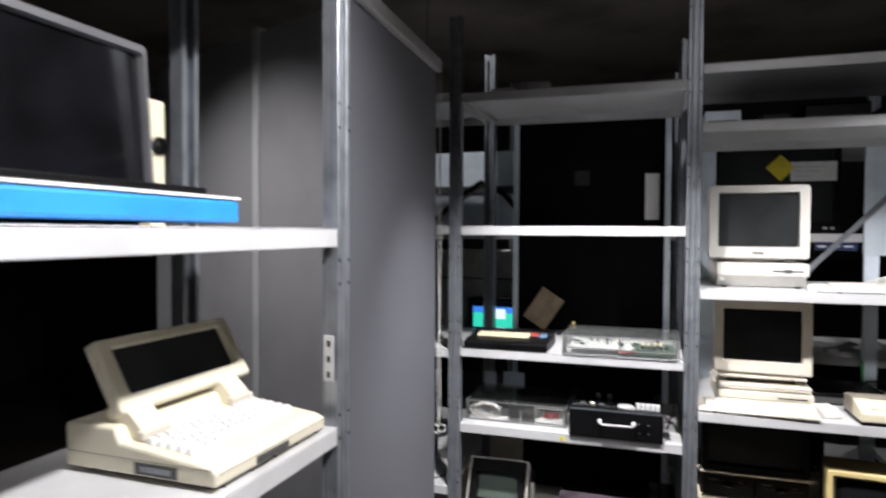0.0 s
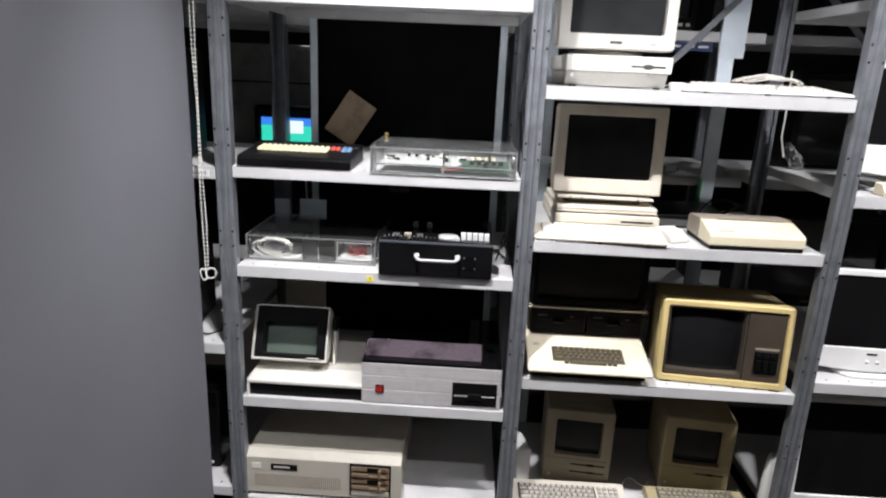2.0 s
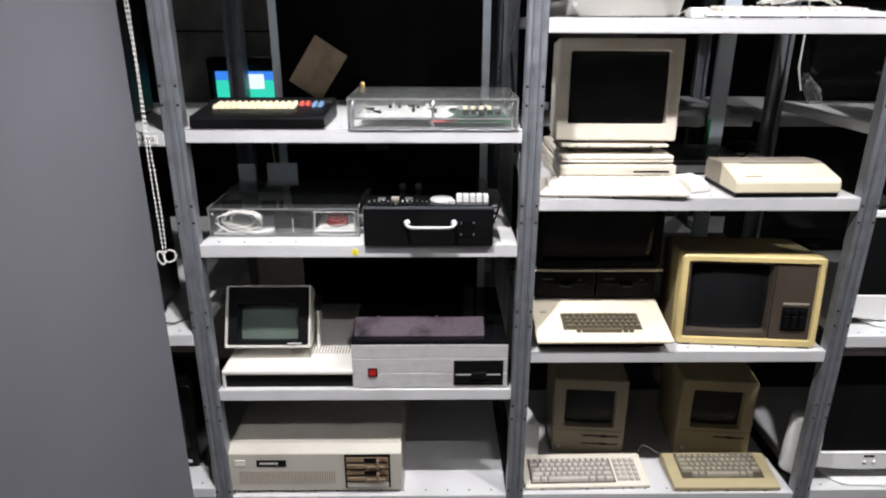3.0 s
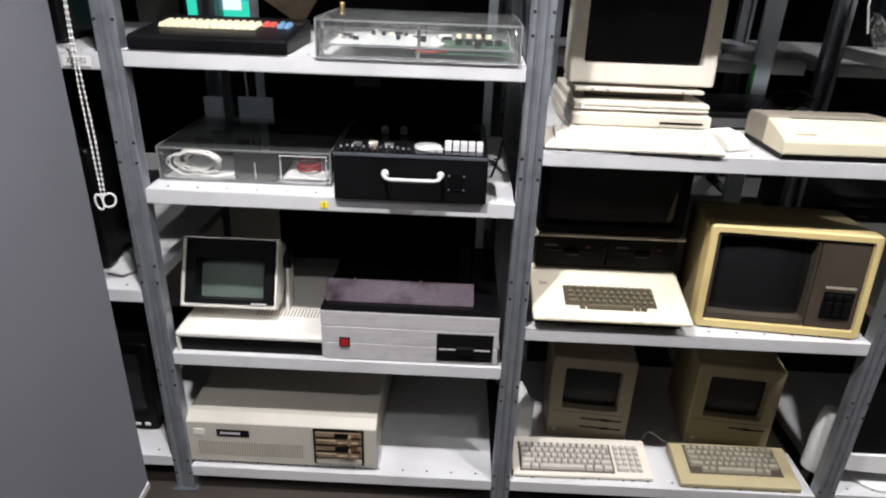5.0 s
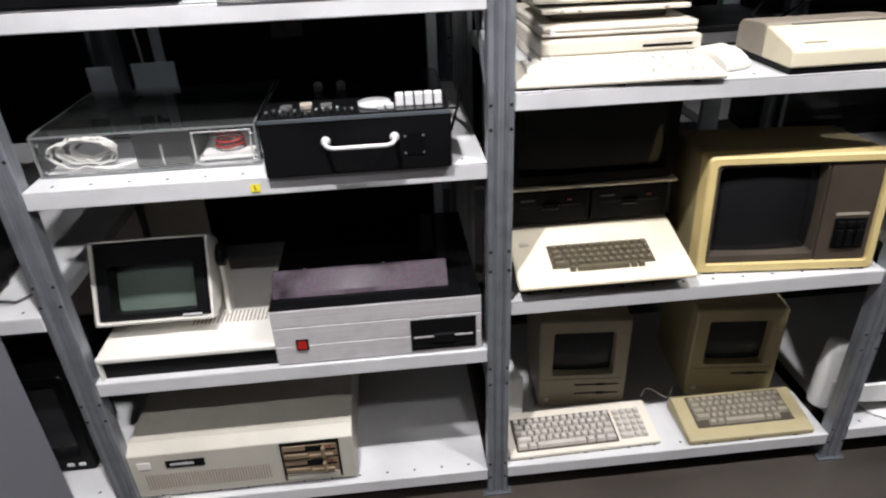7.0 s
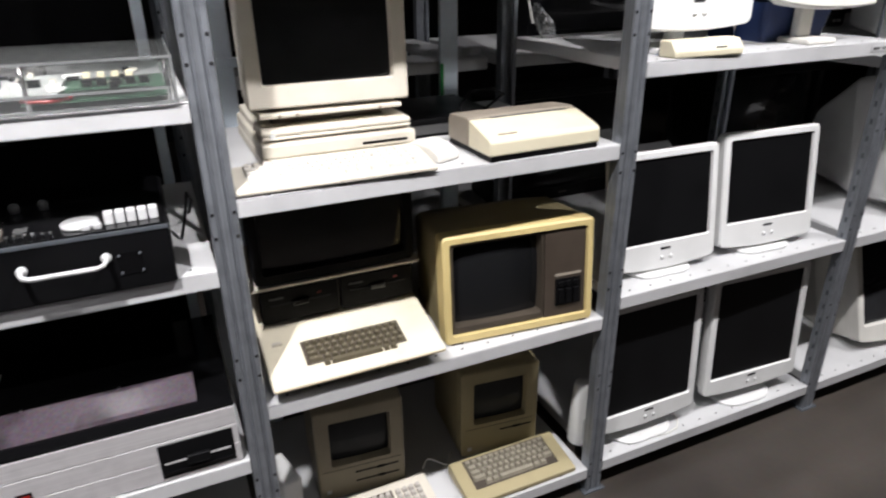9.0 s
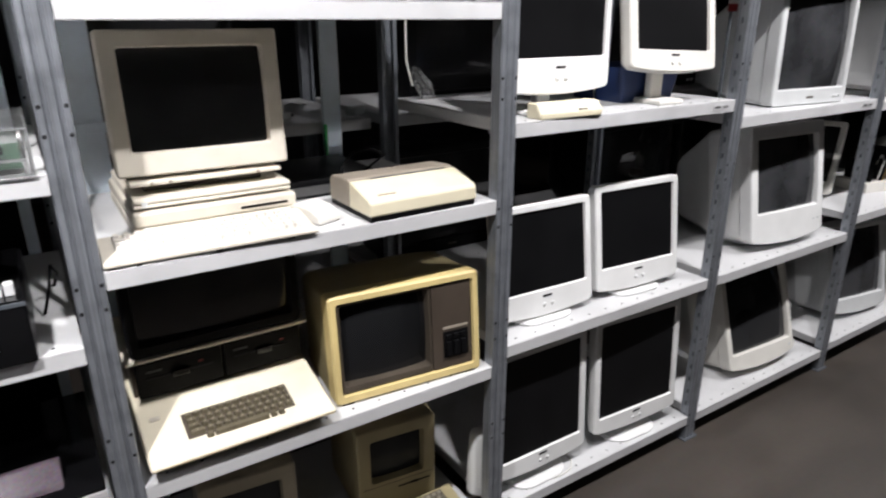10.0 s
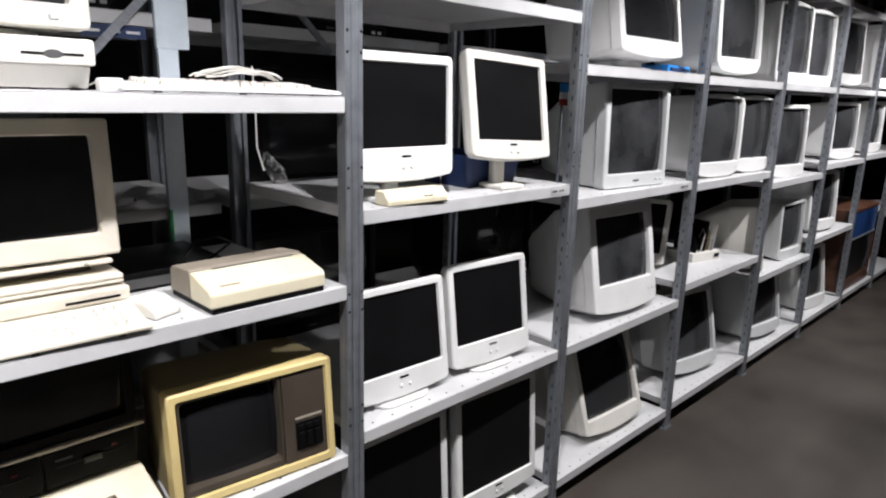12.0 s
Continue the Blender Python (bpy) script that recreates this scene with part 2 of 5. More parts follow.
def bezel(w, h, y0, y1, border, r=0.012, lean=0.0, cz=0.0, inset=0.012):
    """A frame about an opening: border is (sides, top, bottom); its inner edge slopes back by inset."""
    s, t, b = border
    iw, ih, icz = w - 2 * s, h - t - b, cz + (b - t) / 2
    e = 0.004
    outer0 = flat(ring(w, h, r, 4, 0, cz), y1, lean)
    outer1 = flat(ring(w, h, r, 4, 0, cz), y0 + e, lean)
    outer2 = flat(ring(w - 2 * e, h - 2 * e, max(r - e, 0.002), 4, 0, cz), y0, lean)
    inner0 = flat(ring(iw + 0.006, ih + 0.006, 0.008, 4, 0, icz), y0, lean)
    inner1 = flat(ring(iw, ih, 0.006, 4, 0, icz), y0 + inset, lean)
    inner2 = flat(ring(iw, ih, 0.006, 4, 0, icz), y1, lean)
    bm = loft([outer0, outer1, outer2, inner0, inner1, inner2, outer0], cap0=False, cap1=False)
    bmesh.ops.remove_doubles(bm, verts=bm.verts[:], dist=1e-5)
    return bm, iw, ih, icz


def bulge(w, h, y, depth, cz=0.0, lean=0.0, n=10):
    """A tube face bulging towards the viewer by depth."""
    bm = bmesh.new()
    rows = []
    for j in range(n + 1):
        v = 2 * j / n - 1
        row = []
        for i in range(n + 1):
            u = 2 * i / n - 1
            z = cz + v * h / 2
            row.append(bm.verts.new((u * w / 2, y + lean * z - depth * (1 - (u * u + v * v) / 2), z)))
        rows.append(row)
    for a, b in zip(rows, rows[1:]):
        for i in range(n):
            bm.faces.new((a[i], a[i + 1], b[i + 1], b[i]))
    return bm


def tube(points, radius, n=8, bm=None, closed=False):
    """A round bar through points."""
    bm = bm or bmesh.new()
    pts = [Vector(p) for p in points]
    rows = []
    for i, p in enumerate(pts):
        d = (pts[min(i + 1, len(pts) - 1)] - pts[max(i - 1, 0)]).normalized()
        side = d.cross(Vector((0.13, 0.21, 0.97))).normalized()
        up = side.cross(d)
        rows.append([bm.verts.new(p + radius * (math.cos(a) * side + math.sin(a) * up)) for a in (2 * math.pi * k / n for k in range(n))])
    for a, b in zip(rows, rows[1:]):
        for i in range(n):
            j = (i + 1) % n
            bm.faces.new((a[i], a[j], b[j], b[i]))
    bm.faces.new(rows[0][::-1])
    bm.faces.new(rows[-1])
    return bm


def disc(x, y, z, r, depth, axis="y", n=14, bm=None):
    """A short cylinder whose axis runs along axis, from its front to depth behind it."""
    bm = bm or bmesh.new()
    rows = []
    for k in (0.0, depth):
        row = []
        for i in range(n):
            a = 2 * math.pi * i / n
            u, v = r * math.cos(a), r * math.sin(a)
            row.append({"y": (x + u, y + k, z + v), "z": (x + u, y + v, z + k), "x": (x + k, y + u, z + v)}[axis])
        rows.append([bm.verts.new(p) for p in row])
    for i in range(n):
        j = (i + 1) % n
        bm.faces.new((rows[0][i], rows[0][j], rows[1][j], rows[1][i]))
    bm.faces.new(rows[0][::-1])
    bm.faces.new(rows[1])
    bmesh.ops.recalc_face_normals(bm, faces=bm.faces[:])
    return bm

# ---- the hall ----
P, DEPTH = 0.90, 0.60
tagged(part("floor", box(-7, 14, -7, 5, -0.2, 0.0), M_FLOOR), "grey brown polished concrete floor", "floor", kind="structure")
tagged(part("ceiling", box(-7, 14, -7, 5, 3.25, 3.4), M_CEIL), "dark raw concrete ceiling of the hall", "ceiling", kind="structure")
for nm, b in (("wall_north", (-7, 14, 5, 5.2, 0, 3.25)), ("wall_south", (-7, 14, -7.2, -7, 0, 3.25)), ("wall_west", (-7.2, -7, -7, 5, 0, 3.25)), ("wall_east", (14, 14.2, -7, 5, 0, 3.25))):
    tagged(part(nm, box(*b), M_DARKWALL), "dark unlit wall closing the hall", "wall", kind="structure")


def track_spotlight(m):
    """Black can spotlight hanging on a stem from the ceiling, tipped towards the racks."""
    t = thing("track_spotlight", "black can spotlight hanging on a thin stem", "spotlight", m, "track spotlights")
    n = 20
    rings = []
    for rad, z in ((0.052, 0.0), (0.055, 0.002), (0.055, 0.012), (0.05, 0.016), (0.05, 0.10), (0.04, 0.125), (0.02, 0.132)):
        rings.append([(rad * math.cos(2 * math.pi * k / n), rad * math.sin(2 * math.pi * k / n), z) for k in range(n)])
    inner = [[(rad * math.cos(2 * math.pi * k / n), rad * math.sin(2 * math.pi * k / n), z) for k in range(n)] for rad, z in ((0.044, 0.06), (0.047, 0.0))]
    part("can", loft(inner + rings), M_BLACK, t, at=pose(0, 0, 0, -14))
    part("knuckle", disc(-0.012, 0.03, 0.14, 0.016, 0.024, "x"), M_BLACK, t)
    part("stem", disc(0, 0.03, 0.14, 0.008, 3.25 - LAMP_Z - 0.165, "z", 10), M_BLACK, t)
    part("canopy", disc(0, 0.03, 3.25 - LAMP_Z - 0.05, 0.04, 0.025, "z", 16), M_BLACK, t)
    return t


first_spotlight = None
for x, watts in RACK_LAMPS:
    m = pose(x, LAMP_Y, LAMP_Z + 0.025)
    first_spotlight = copy_thing(first_spotlight, m) if first_spotlight else track_spotlight(m)


# ---- racks ----
def profile_bar(z0, z1, w=0.05, d=0.034, mat=None):
    """A rolled steel upright: an omega section with two ribs down its face."""
    h = w / 2
    out = [(-h, d), (-h, 0.002), (-h + 0.002, 0), (-h + 0.011, 0), (-h + 0.014, 0.005), (-0.008, 0.005), (-0.006, 0.001), (0.006, 0.001), (0.008, 0.005),
           (h - 0.014, 0.005), (h - 0.011, 0), (h - 0.002, 0), (h, 0.002), (h, d), (h - 0.012, d), (h - 0.012, d - 0.003), (h - 0.003, d - 0.003),
           (h - 0.003, 0.009), (-h + 0.003, 0.009), (-h + 0.003, d - 0.003), (-h + 0.012, d - 0.003), (-h + 0.012, d)]
    return loft([[(x, y, z) for x, y in out] for z in (z0, z1)])


def upright_frame(m, slots=False, top=2.55, depth=DEPTH, braces=True, front=True, label="galvanised steel rack upright with punched holes"):
    """Front and back post, foot plates and slanting braces of one rack frame."""
    t = thing("rack_upright", label, "rack upright", m, "rack uprights")
    for nm, y, turn in (("front_post", 0.0, 0), ("back_post", depth, 180))[0 if front else 1:]:
        post = part(nm, profile_bar(0.004, top), M_STEEL, t, at=pose(0, y, 0, 0, 0, turn))
        bm = bmesh.new()
        for sx in (-0.0192, 0.0192):
            z = 0.06
            while z < top:
                if turn == 0:
                    for dz in (0.0, 0.046):
                        disc(sx, -0.0006, z + dz, 0.0037, 0.001, n=8, bm=bm)
                z += 0.305
        tagged(part("hole_punching", bm, M_HOLE, post), kind="stuff") if turn == 0 else bm.free()
        bm = bmesh.new()
        for sx in (-1, 1) if slots else ():
            z = 0.09
            while z < top - 0.05:
                x = sx * 0.0252
                box(min(x, x + sx * 0.0006), max(x, x + sx * 0.0006), 0.014, 0.021, z, z + 0.016, bm=bm)
                z += 0.05
        tagged(part("slot_punching", bm, M_STEEL_DARK, post), kind="stuff") if slots else bm.free()
        part("foot_plate", box(-0.036, 0.036, -0.008, 0.052, 0.0, 0.004), M_STEEL_DARK, post)
    z = 0.86
    up = True
    while braces and z + 0.5 < top:
        a, b = (z, z + 0.5) if up else (z + 0.5, z)
        bm = loft([[(-0.004, 0.05, a), (0.004, 0.05, a), (0.004, 0.05, a + 0.02), (-0.004, 0.05, a + 0.02)],
                   [(-0.004, depth - 0.05, b), (0.004, depth - 0.05, b), (0.004, depth - 0.05, b + 0.02), (-0.004, depth - 0.05, b + 0.02)]])
        part("brace", bm, M_STEEL_DARK, t)
        z += 0.52
        up = not up
    return t


def shelf(m, w=0.848, depth=DEPTH, lip=0.036, label="white enamelled steel rack shelf"):
    """A folded sheet tray: deck, front and back lips with a returned flange, punched edge."""
    t = thing("rack_shelf", label, "rack shelf", m, "rack shelves")
    h = w / 2
    part("deck", box(-h, h, 0.0, depth - 0.004, -0.0025, 0.0, 0.001, seg=1), M_ENAMEL, t)
    part("front_lip", box(-h, h, 0.0005, 0.012, -lip, -0.0027, 0.0022), M_ENAMEL, t)
    part("back_lip", box(-h, h, depth - 0.016, depth - 0.0045, -lip, -0.0027, 0.0022), M_ENAMEL, t)
    for sx in (-1, 1):
        part("side_flange", box(min(sx * h, sx * (h - 0.003)), max(sx * h, sx * (h - 0.003)), 0.013, depth - 0.017, -lip + 0.006, -0.0027), M_ENAMEL, t)
    bm = bmesh.new()
    n = 12
    for i in range(n):
        disc(-h + 0.045 + i * (w - 0.09) / (n - 1), 0.024, 0.0002, 0.0032, 0.0004, "z", 8, bm)
    tagged(part("hole_punching", bm, M_HOLE, t), kind="stuff")
    return t


BAYS = {  # heights of the shelf decks in each bay, by the bay's left post
    -2: (0.12, 0.648, 1.213, 1.715, 2.25), -1: (0.088, 0.468, 0.914, 1.222, 1.713, 2.243), 0: (0.090, 0.59, 1.043, 1.487, 2.085, 2.293),
    1: (0.10, 0.636, 1.222, 1.76, 2.25), 2: (0.10, 0.636, 1.167, 1.607, 2.10), 3: (0.12, 0.70, 1.155, 1.605, 2.10), 4: (0.10, 0.57, 1.09, 1.605, 2.10),
    5: (0.10, 0.66, 1.14, 1.605, 2.10), 6: (0.10, 1.155, 1.607, 2.05), 7: (0.10, 0.64, 1.155, 1.607)}


def deck(bay, level):
    return BAYS[bay][level]


frame_0 = upright_frame(pose(-2 * P, 0, 0), braces=False)
upright_frame(pose(0, 0, 0))
frame_slotted = upright_frame(pose(2 * P, 0, 0), True, braces=False)
for k in range(-1, 9):
    if k not in (0, 2):
        copy_thing(frame_slotted if k > 2 else frame_0, pose(k * P, 0, 0))
shelf_0 = None
for bay, levels in BAYS.items():
    for z in levels:
        m = pose((bay + 0.5) * P, 0.0, z)
        shelf_0 = copy_thing(shelf_0, m) if shelf_0 else shelf(m)

# the row standing behind, back to back
BACK = DEPTH + 0.03
BACK_DECKS = {-3: (0.62, 1.13), -2: (0.62, 1.13, 1.69), -1: (0.62, 1.13, 1.69), 0: (0.62, 1.165, 1.69, 2.09), 1: (0.62, 1.165, 1.69), 2: (0.62, 1.165, 1.69), 3: (0.62, 1.165, 1.69)}
for k in range(-3, 1):
    copy_thing(frame_0, pose(k * P - 0.01, BACK, 0))
rear_frame = upright_frame(pose(P - 0.01, BACK, 0), braces=False, front=False, label="galvanised steel upright at the back of the rear row")
for k in range(2, 5):
    copy_thing(rear_frame, pose(k * P - 0.01, BACK, 0))
for bay, levels in BACK_DECKS.items():
    for z in levels:
        copy_thing(shelf_0, pose((bay + 0.5) * P - 0.01, BACK, z))

# ---- rack that stands across, and the hanging blind beside it ----
LX, LY = -0.72, -1.33  # front corner of the cross rack; it faces +x and runs towards -y
CROSS = pose(LX, LY, 0, 0, 0, 90)
cross_frame = upright_frame(CROSS, False, 2.55, 0.40, False)
for k in (-1, -2):
    copy_thing(cross_frame, CROSS @ pose(k * P, 0, 0))
cross_shelf = None
for bay in (-1, -2):
    for z in (0.10, 0.55, 0.95, 1.304, 1.693, 2.3):
        if not (bay == -2 and z == 2.3):
            m = CROSS @ pose((bay + 0.5) * P, 0, z)
            cross_shelf = copy_thing(cross_shelf, m) if cross_shelf else shelf(m, depth=0.40)

blind = thing("roller_blind", "light grey fabric roller blind hanging beside the rack", "blind", pose(-0.905, -1.03, 0, 0, 0, 92.8))
part("fabric", box(0, 0.935, -0.002, 0.002, 0.118, 2.33), M_BLIND, blind)
part("cassette", box(-0.01, 0.945, -0.025, 0.025, 2.31, 2.36, 0.008), M_SILVER, blind, "pale aluminium cassette")
for x in (0.12, 0.82):
    part("hanger_wire", disc(x, 0, 2.358, 0.0018, 0.892, "z", 6), M_STEEL_DARK, blind)
part("bottom_bar", box(0, 0.935, -0.006, 0.006, 0.098, 0.12, 0.003), M_SILVER, blind)

chain = thing("bead_chain", "white beaded pull chain of the roller blind", "chain", pose(-0.952, -0.035, 0.879))
for sx in (-0.0035, 0.0035):
    pts = [(sx * (1 + 0.6 * math.sin(i * 0.3)), 0.002 * math.sin(i * 0.5), 0.03 + i * 0.029) for i in range(49)]
    part("cord", tube(pts, 0.0012, 5), M_CABLE, chain)
bead = None
n = 0
for sx in (-0.0035, 0.0035):
    for i in range(118):
        f = i * 0.012 / 0.029
        at = pose(sx * (1 + 0.6 * math.sin(f * 0.3)), 0.002 * math.sin(f * 0.5), 0.03 + i * 0.012)
        if bead is None:
            bm = bmesh.new()
            bmesh.ops.create_icosphere(bm, subdivisions=1, radius=0.0032)
            bead = smooth(part("bead", bm, M_PAPER, chain, at=at))
        else:
            b = new("bead", bead.data)
            b.parent, b.matrix_basis = chain, at
for cx, cz, rx, rz, tilt in ((-0.011, 0.012, 0.009, 0.017, 0.35), (0.012, 0.017, 0.017, 0.0145, 0.5)):
    for i in range(15):
        a = 2 * math.pi * i / 15
        u, v = rx * math.cos(a), rz * math.sin(a)
        b = new("bead", bead.data)
        b.parent, b.matrix_basis = chain, pose(cx + u * math.cos(tilt) - v * math.sin(tilt), 0.004 * math.sin(a), cz + u * math.sin(tilt) + v * math.cos(tilt))

partition = thing("partition_panel", "pale grey folding partition panel behind the rack", "partition", pose(-1.02, -0.54, 0, 0, 0, 157))
part("panel", box(0, 0.62, -0.02, 0.02, 0.02, 2.46, 0.004), M_BOARD, partition)
part("panel", box(0.66, 1.5, -0.02, 0.02, 0.02, 2.46, 0.004), M_BOARD, partition)
part("hinge_post", box(0.62, 0.66, -0.012, 0.03, 0.0, 2.48, 0.004), M_GREYPL, partition)


# ---- kinds of things ----
def vents(parent, x0, x1, z0, z1, y, n, mat=None, name="vent_slot"):
    """Upright slots side by side on a front face, as one recessed-looking grille."""
    step = (x1 - x0) / n
    bm = bmesh.new()
    for i in range(n):
        box(x0 + i * step, x0 + (i + 0.45) * step, y - 0.0006, y + 0.001, z0, z1, bm=bm)
    return tagged(part(name, bm, mat or M_HOLE, parent), kind="stuff")


def bowed(bm, w, h, bow, arch, front=0.0, depth=0.0):
    """Rounds a front in plan, lets its chin sag in an arc and lifts its top in another."""
    if not (bow or arch):
        return bm
    for k in range(-3, 4):
        bmesh.ops.bisect_plane(bm, geom=bm.verts[:] + bm.edges[:] + bm.faces[:], plane_co=(k * w / 7.5, 0, 0), plane_no=(1, 0, 0))
    for v in bm.verts:
        u = max(0.0, 1 - (2 * v.co.x / w) ** 2)
        fade = max(0.0, 1 - v.co.y / depth) if depth else 1.0
        if front:
            v.co.y -= bow * 0.4 * u * max(0.0, 1 - v.co.y / front) * (0.25 + 0.75 * max(0.0, 1 - v.co.z / (0.3 * h)))
        if v.co.z < 0.1 * h:
            v.co.z -= bow * u * fade
        elif v.co.z > 0.97 * h:
            v.co.z -= arch * (1 - u) * fade
    return bm


def crt(m, label, w, h, d, border=(0.03, 0.03, 0.05), mat=None, glass=None, stand=0.0, lean=0.0, group="tube monitors", bars=2, curve=0.012, r=0.014, swivel=True, badge=True, bow=0.0, arch=0.0):
    """A tube monitor: bezel, bulging glass, tapered housing, buttons and a swivel foot. Origin at the foot's front middle."""
    mat, glass = mat or M_WHITE, glass or M_SCREEN
    t = thing("crt_monitor", label, "monitor", m, group)
    head = pose(0, 0, stand + 0.002, -lean)
    bm, iw, ih, icz = bezel(w, h, 0.0, 0.045, border, r, 0, h / 2, 0.009)
    face = part("bezel", bowed(bm, w, h, bow, arch, 0.045), mat, t, at=head)
    smooth(part("screen", bulge(iw + 0.006, ih + 0.006, 0.012 + curve * 0.7, curve, icz), glass, t, at=head))
    rings = []
    for y, k, dz in ((0.045, 1.0, 0), (0.05, 0.985, 0), (d * 0.45, 0.96, 0), (d * 0.62, 0.82, -0.01), (d * 0.92, 0.62, -0.02), (d, 0.54, -0.02)):
        rings.append([(x, y, z) for x, z in ring(w * k, h * k, r * 1.3, 4, 0, h / 2 + dz * (1 - k) * 4)])
    bm = loft(rings)
    bmesh.ops.recalc_face_normals(bm, faces=bm.faces[:])
    part("housing", bowed(bm, w, h, bow, arch, 0.0, d), mat, t, at=head)
    bm = bmesh.new()
    z0 = border[2] * 0.45
    if badge:
        part("badge", box(-0.018, 0.018, -0.0012, 0.002, z0 - 0.003, z0 + 0.004, 0.0005, seg=1), M_DARKBROWN, face)
    for i in range(bars):
        part("button", box(w / 2 - 0.07 + i * 0.028, w / 2 - 0.053 + i * 0.028, -0.003, 0.004, z0 - 0.006, z0 + 0.005, 0.002, seg=1), M_GREYPL, face)
    bm.free()
    if stand and swivel:
        part("foot", loft([[(x, y + d * 0.42, 0.0) for x, y in ring(w * 0.66, d * 0.62, 0.11, 6)], [(x, y + d * 0.42, 0.012) for x, y in ring(w * 0.66, d * 0.62, 0.11, 6)],
                           [(x, y + d * 0.42, 0.018) for x, y in ring(w * 0.5, d * 0.46, 0.085, 6)], [(x, y + d * 0.42, stand + 0.03) for x, y in ring(w * 0.44, d * 0.4, 0.075, 6)]]), mat, t)
    return t


def lcd(m, label, w, h, border=(0.026, 0.024, 0.05), mat=None, lift=0.05, lean=0.0, roll=0.0, foot=(0.2, 0.13), base="plate", group="flat monitors", back=0.0):
    """A flat monitor: frame with a curved chin, matte panel, back shell, buttons, neck and foot."""
    mat = mat or M_WHITE
    t = thing("flat_monitor", label, "monitor", m, group)
    head = pose(0, back, lift, -lean, roll, 0)
    bm, iw, ih, icz = bezel(w, h, 0.0, 0.028, border, 0.014, 0, h / 2, 0.006)
    for k in range(-3, 4):
        bmesh.ops.bisect_plane(bm, geom=bm.verts[:] + bm.edges[:] + bm.faces[:], plane_co=(k * w / 7.5, 0, 0), plane_no=(1, 0, 0))
    for v in bm.verts:  # the chin sags in a shallow arc
        if v.co.z < 0.02:
            v.co.z -= 0.012 * (1 - (2 * v.co.x / w) ** 2)
    face = part("frame", bm, mat, t, at=head)
    part("panel", box(-iw / 2 - 0.002, iw / 2 + 0.002, 0.0065, 0.012, icz - ih / 2 - 0.002, icz + ih / 2 + 0.002), M_PANEL, t, at=head)
    bm = loft([[(x, y, z) for x, z in ring(w * k, h * k, 0.016, 4, 0, h / 2)] for y, k in ((0.0285, 0.99), (0.045, 0.95), (0.062, 0.7), (0.066, 0.6))])
    bmesh.ops.recalc_face_normals(bm, faces=bm.faces[:])
    part("back_shell", bm, mat, t, at=head)
    z0 = border[2] * 0.42
    part("badge", box(-0.016, 0.016, -0.001, 0.002, border[2] * 0.66, border[2] * 0.66 + 0.006), M_BLACK, face)
    for i in range(2):
        smooth(part("button", disc(-0.012 + i * 0.03, -0.002, z0 - 0.006, 0.006, 0.004, n=12), mat, face))
    fw, fd = foot
    if base == "plate":
        part("neck", box(-0.03, 0.03, 0.05 + back, 0.075 + back, 0.01, lift + h * 0.4, 0.005), mat, t)
        part("foot", loft([[(x, y - 0.02 + back, z) for x, y in ring(fw - e, fd + 0.02 - e, min(fw, fd) * 0.42, 7, 0, (fd + 0.02) / 2)] for z, e in ((0.0, 0.004), (0.003, 0.0), (0.008, 0.0), (0.012, 0.012))]), mat, t)
    elif base == "pole":
        part("neck", box(-0.025, 0.025, 0.06 + back, 0.085 + back, 0.01, lift + h * 0.4, 0.006), mat, t)
        part("foot", box(-fw / 2, fw / 2, 0.0 + back, fd + back, 0.0, 0.014, 0.005), mat, t)
    return t


KEY_MESH = {}


def key_mesh(wd, mat, pitch):
    k = (round(wd, 2), mat.name, pitch)
    if k not in KEY_MESH:
        w, d = wd * pitch - 0.0025, pitch - 0.0025
        rings = [[(x, y, 0.0) for x, y in ring(w, d, 0.0015, 1)], [(x, y, 0.0085) for x, y in ring(w - 0.005, d - 0.006, 0.0015, 1, 0, 0.0008)]]
        bm = loft(rings)
        me = bpy.data.meshes.new("key")
        bm.to_mesh(me)
        bm.free()
        me.materials.append(mat)
        KEY_MESH[k] = me
    return KEY_MESH[k]


FULL = [[1] * 14, [1.5] + [1] * 12 + [0.5], [1.75] + [1] * 11 + [1.25], [2.25] + [1] * 10 + [1.75], [1.5, 1.25, 7, 1.25, 1.5, 1.5]]
PAD = [[1] * 4, [1] * 4, [1] * 4, [1] * 4, [2, 1, 1]]
COMPACT = [[1] * 13, [1.5] + [1] * 10 + [1.5], [1.75] + [1] * 10 + [1.25], [2.25] + [1] * 9 + [1.75]]


def keys_on(parent, x0, y_top, z_top, slope, rows, mat, pitch=0.0185, dark=None, dark_at=(), legend=None):
    """Keycaps row by row, from the back row forwards, on a plane that falls by slope degrees towards the viewer."""
    c, s = math.cos(radians(slope)), math.sin(radians(slope))
    marks = bmesh.new()
    for j, row in enumerate(rows):
        x = x0
        for i, wd in enumerate(row):
            if wd < 0:  # a gap
                x -= wd * pitch
                continue
            k = new("key", key_mesh(wd, dark if dark and (i in dark_at) else mat, pitch))
            k.parent = parent
            k.matrix_basis = pose(x + wd * pitch / 2, y_top - (j + 0.5) * pitch * c, z_top - (j + 0.5) * pitch * s, slope)
            if legend and wd < 3:
                own = box(-0.002, 0.0012, 0.0002, 0.0028, 0.0086, 0.0088)
                bmesh.ops.transform(own, matrix=k.matrix_basis, verts=own.verts[:])
                merge(marks, own)
            x += wd * pitch
    tagged(part("key_legend", marks, legend, parent), kind="stuff") if legend else marks.free()


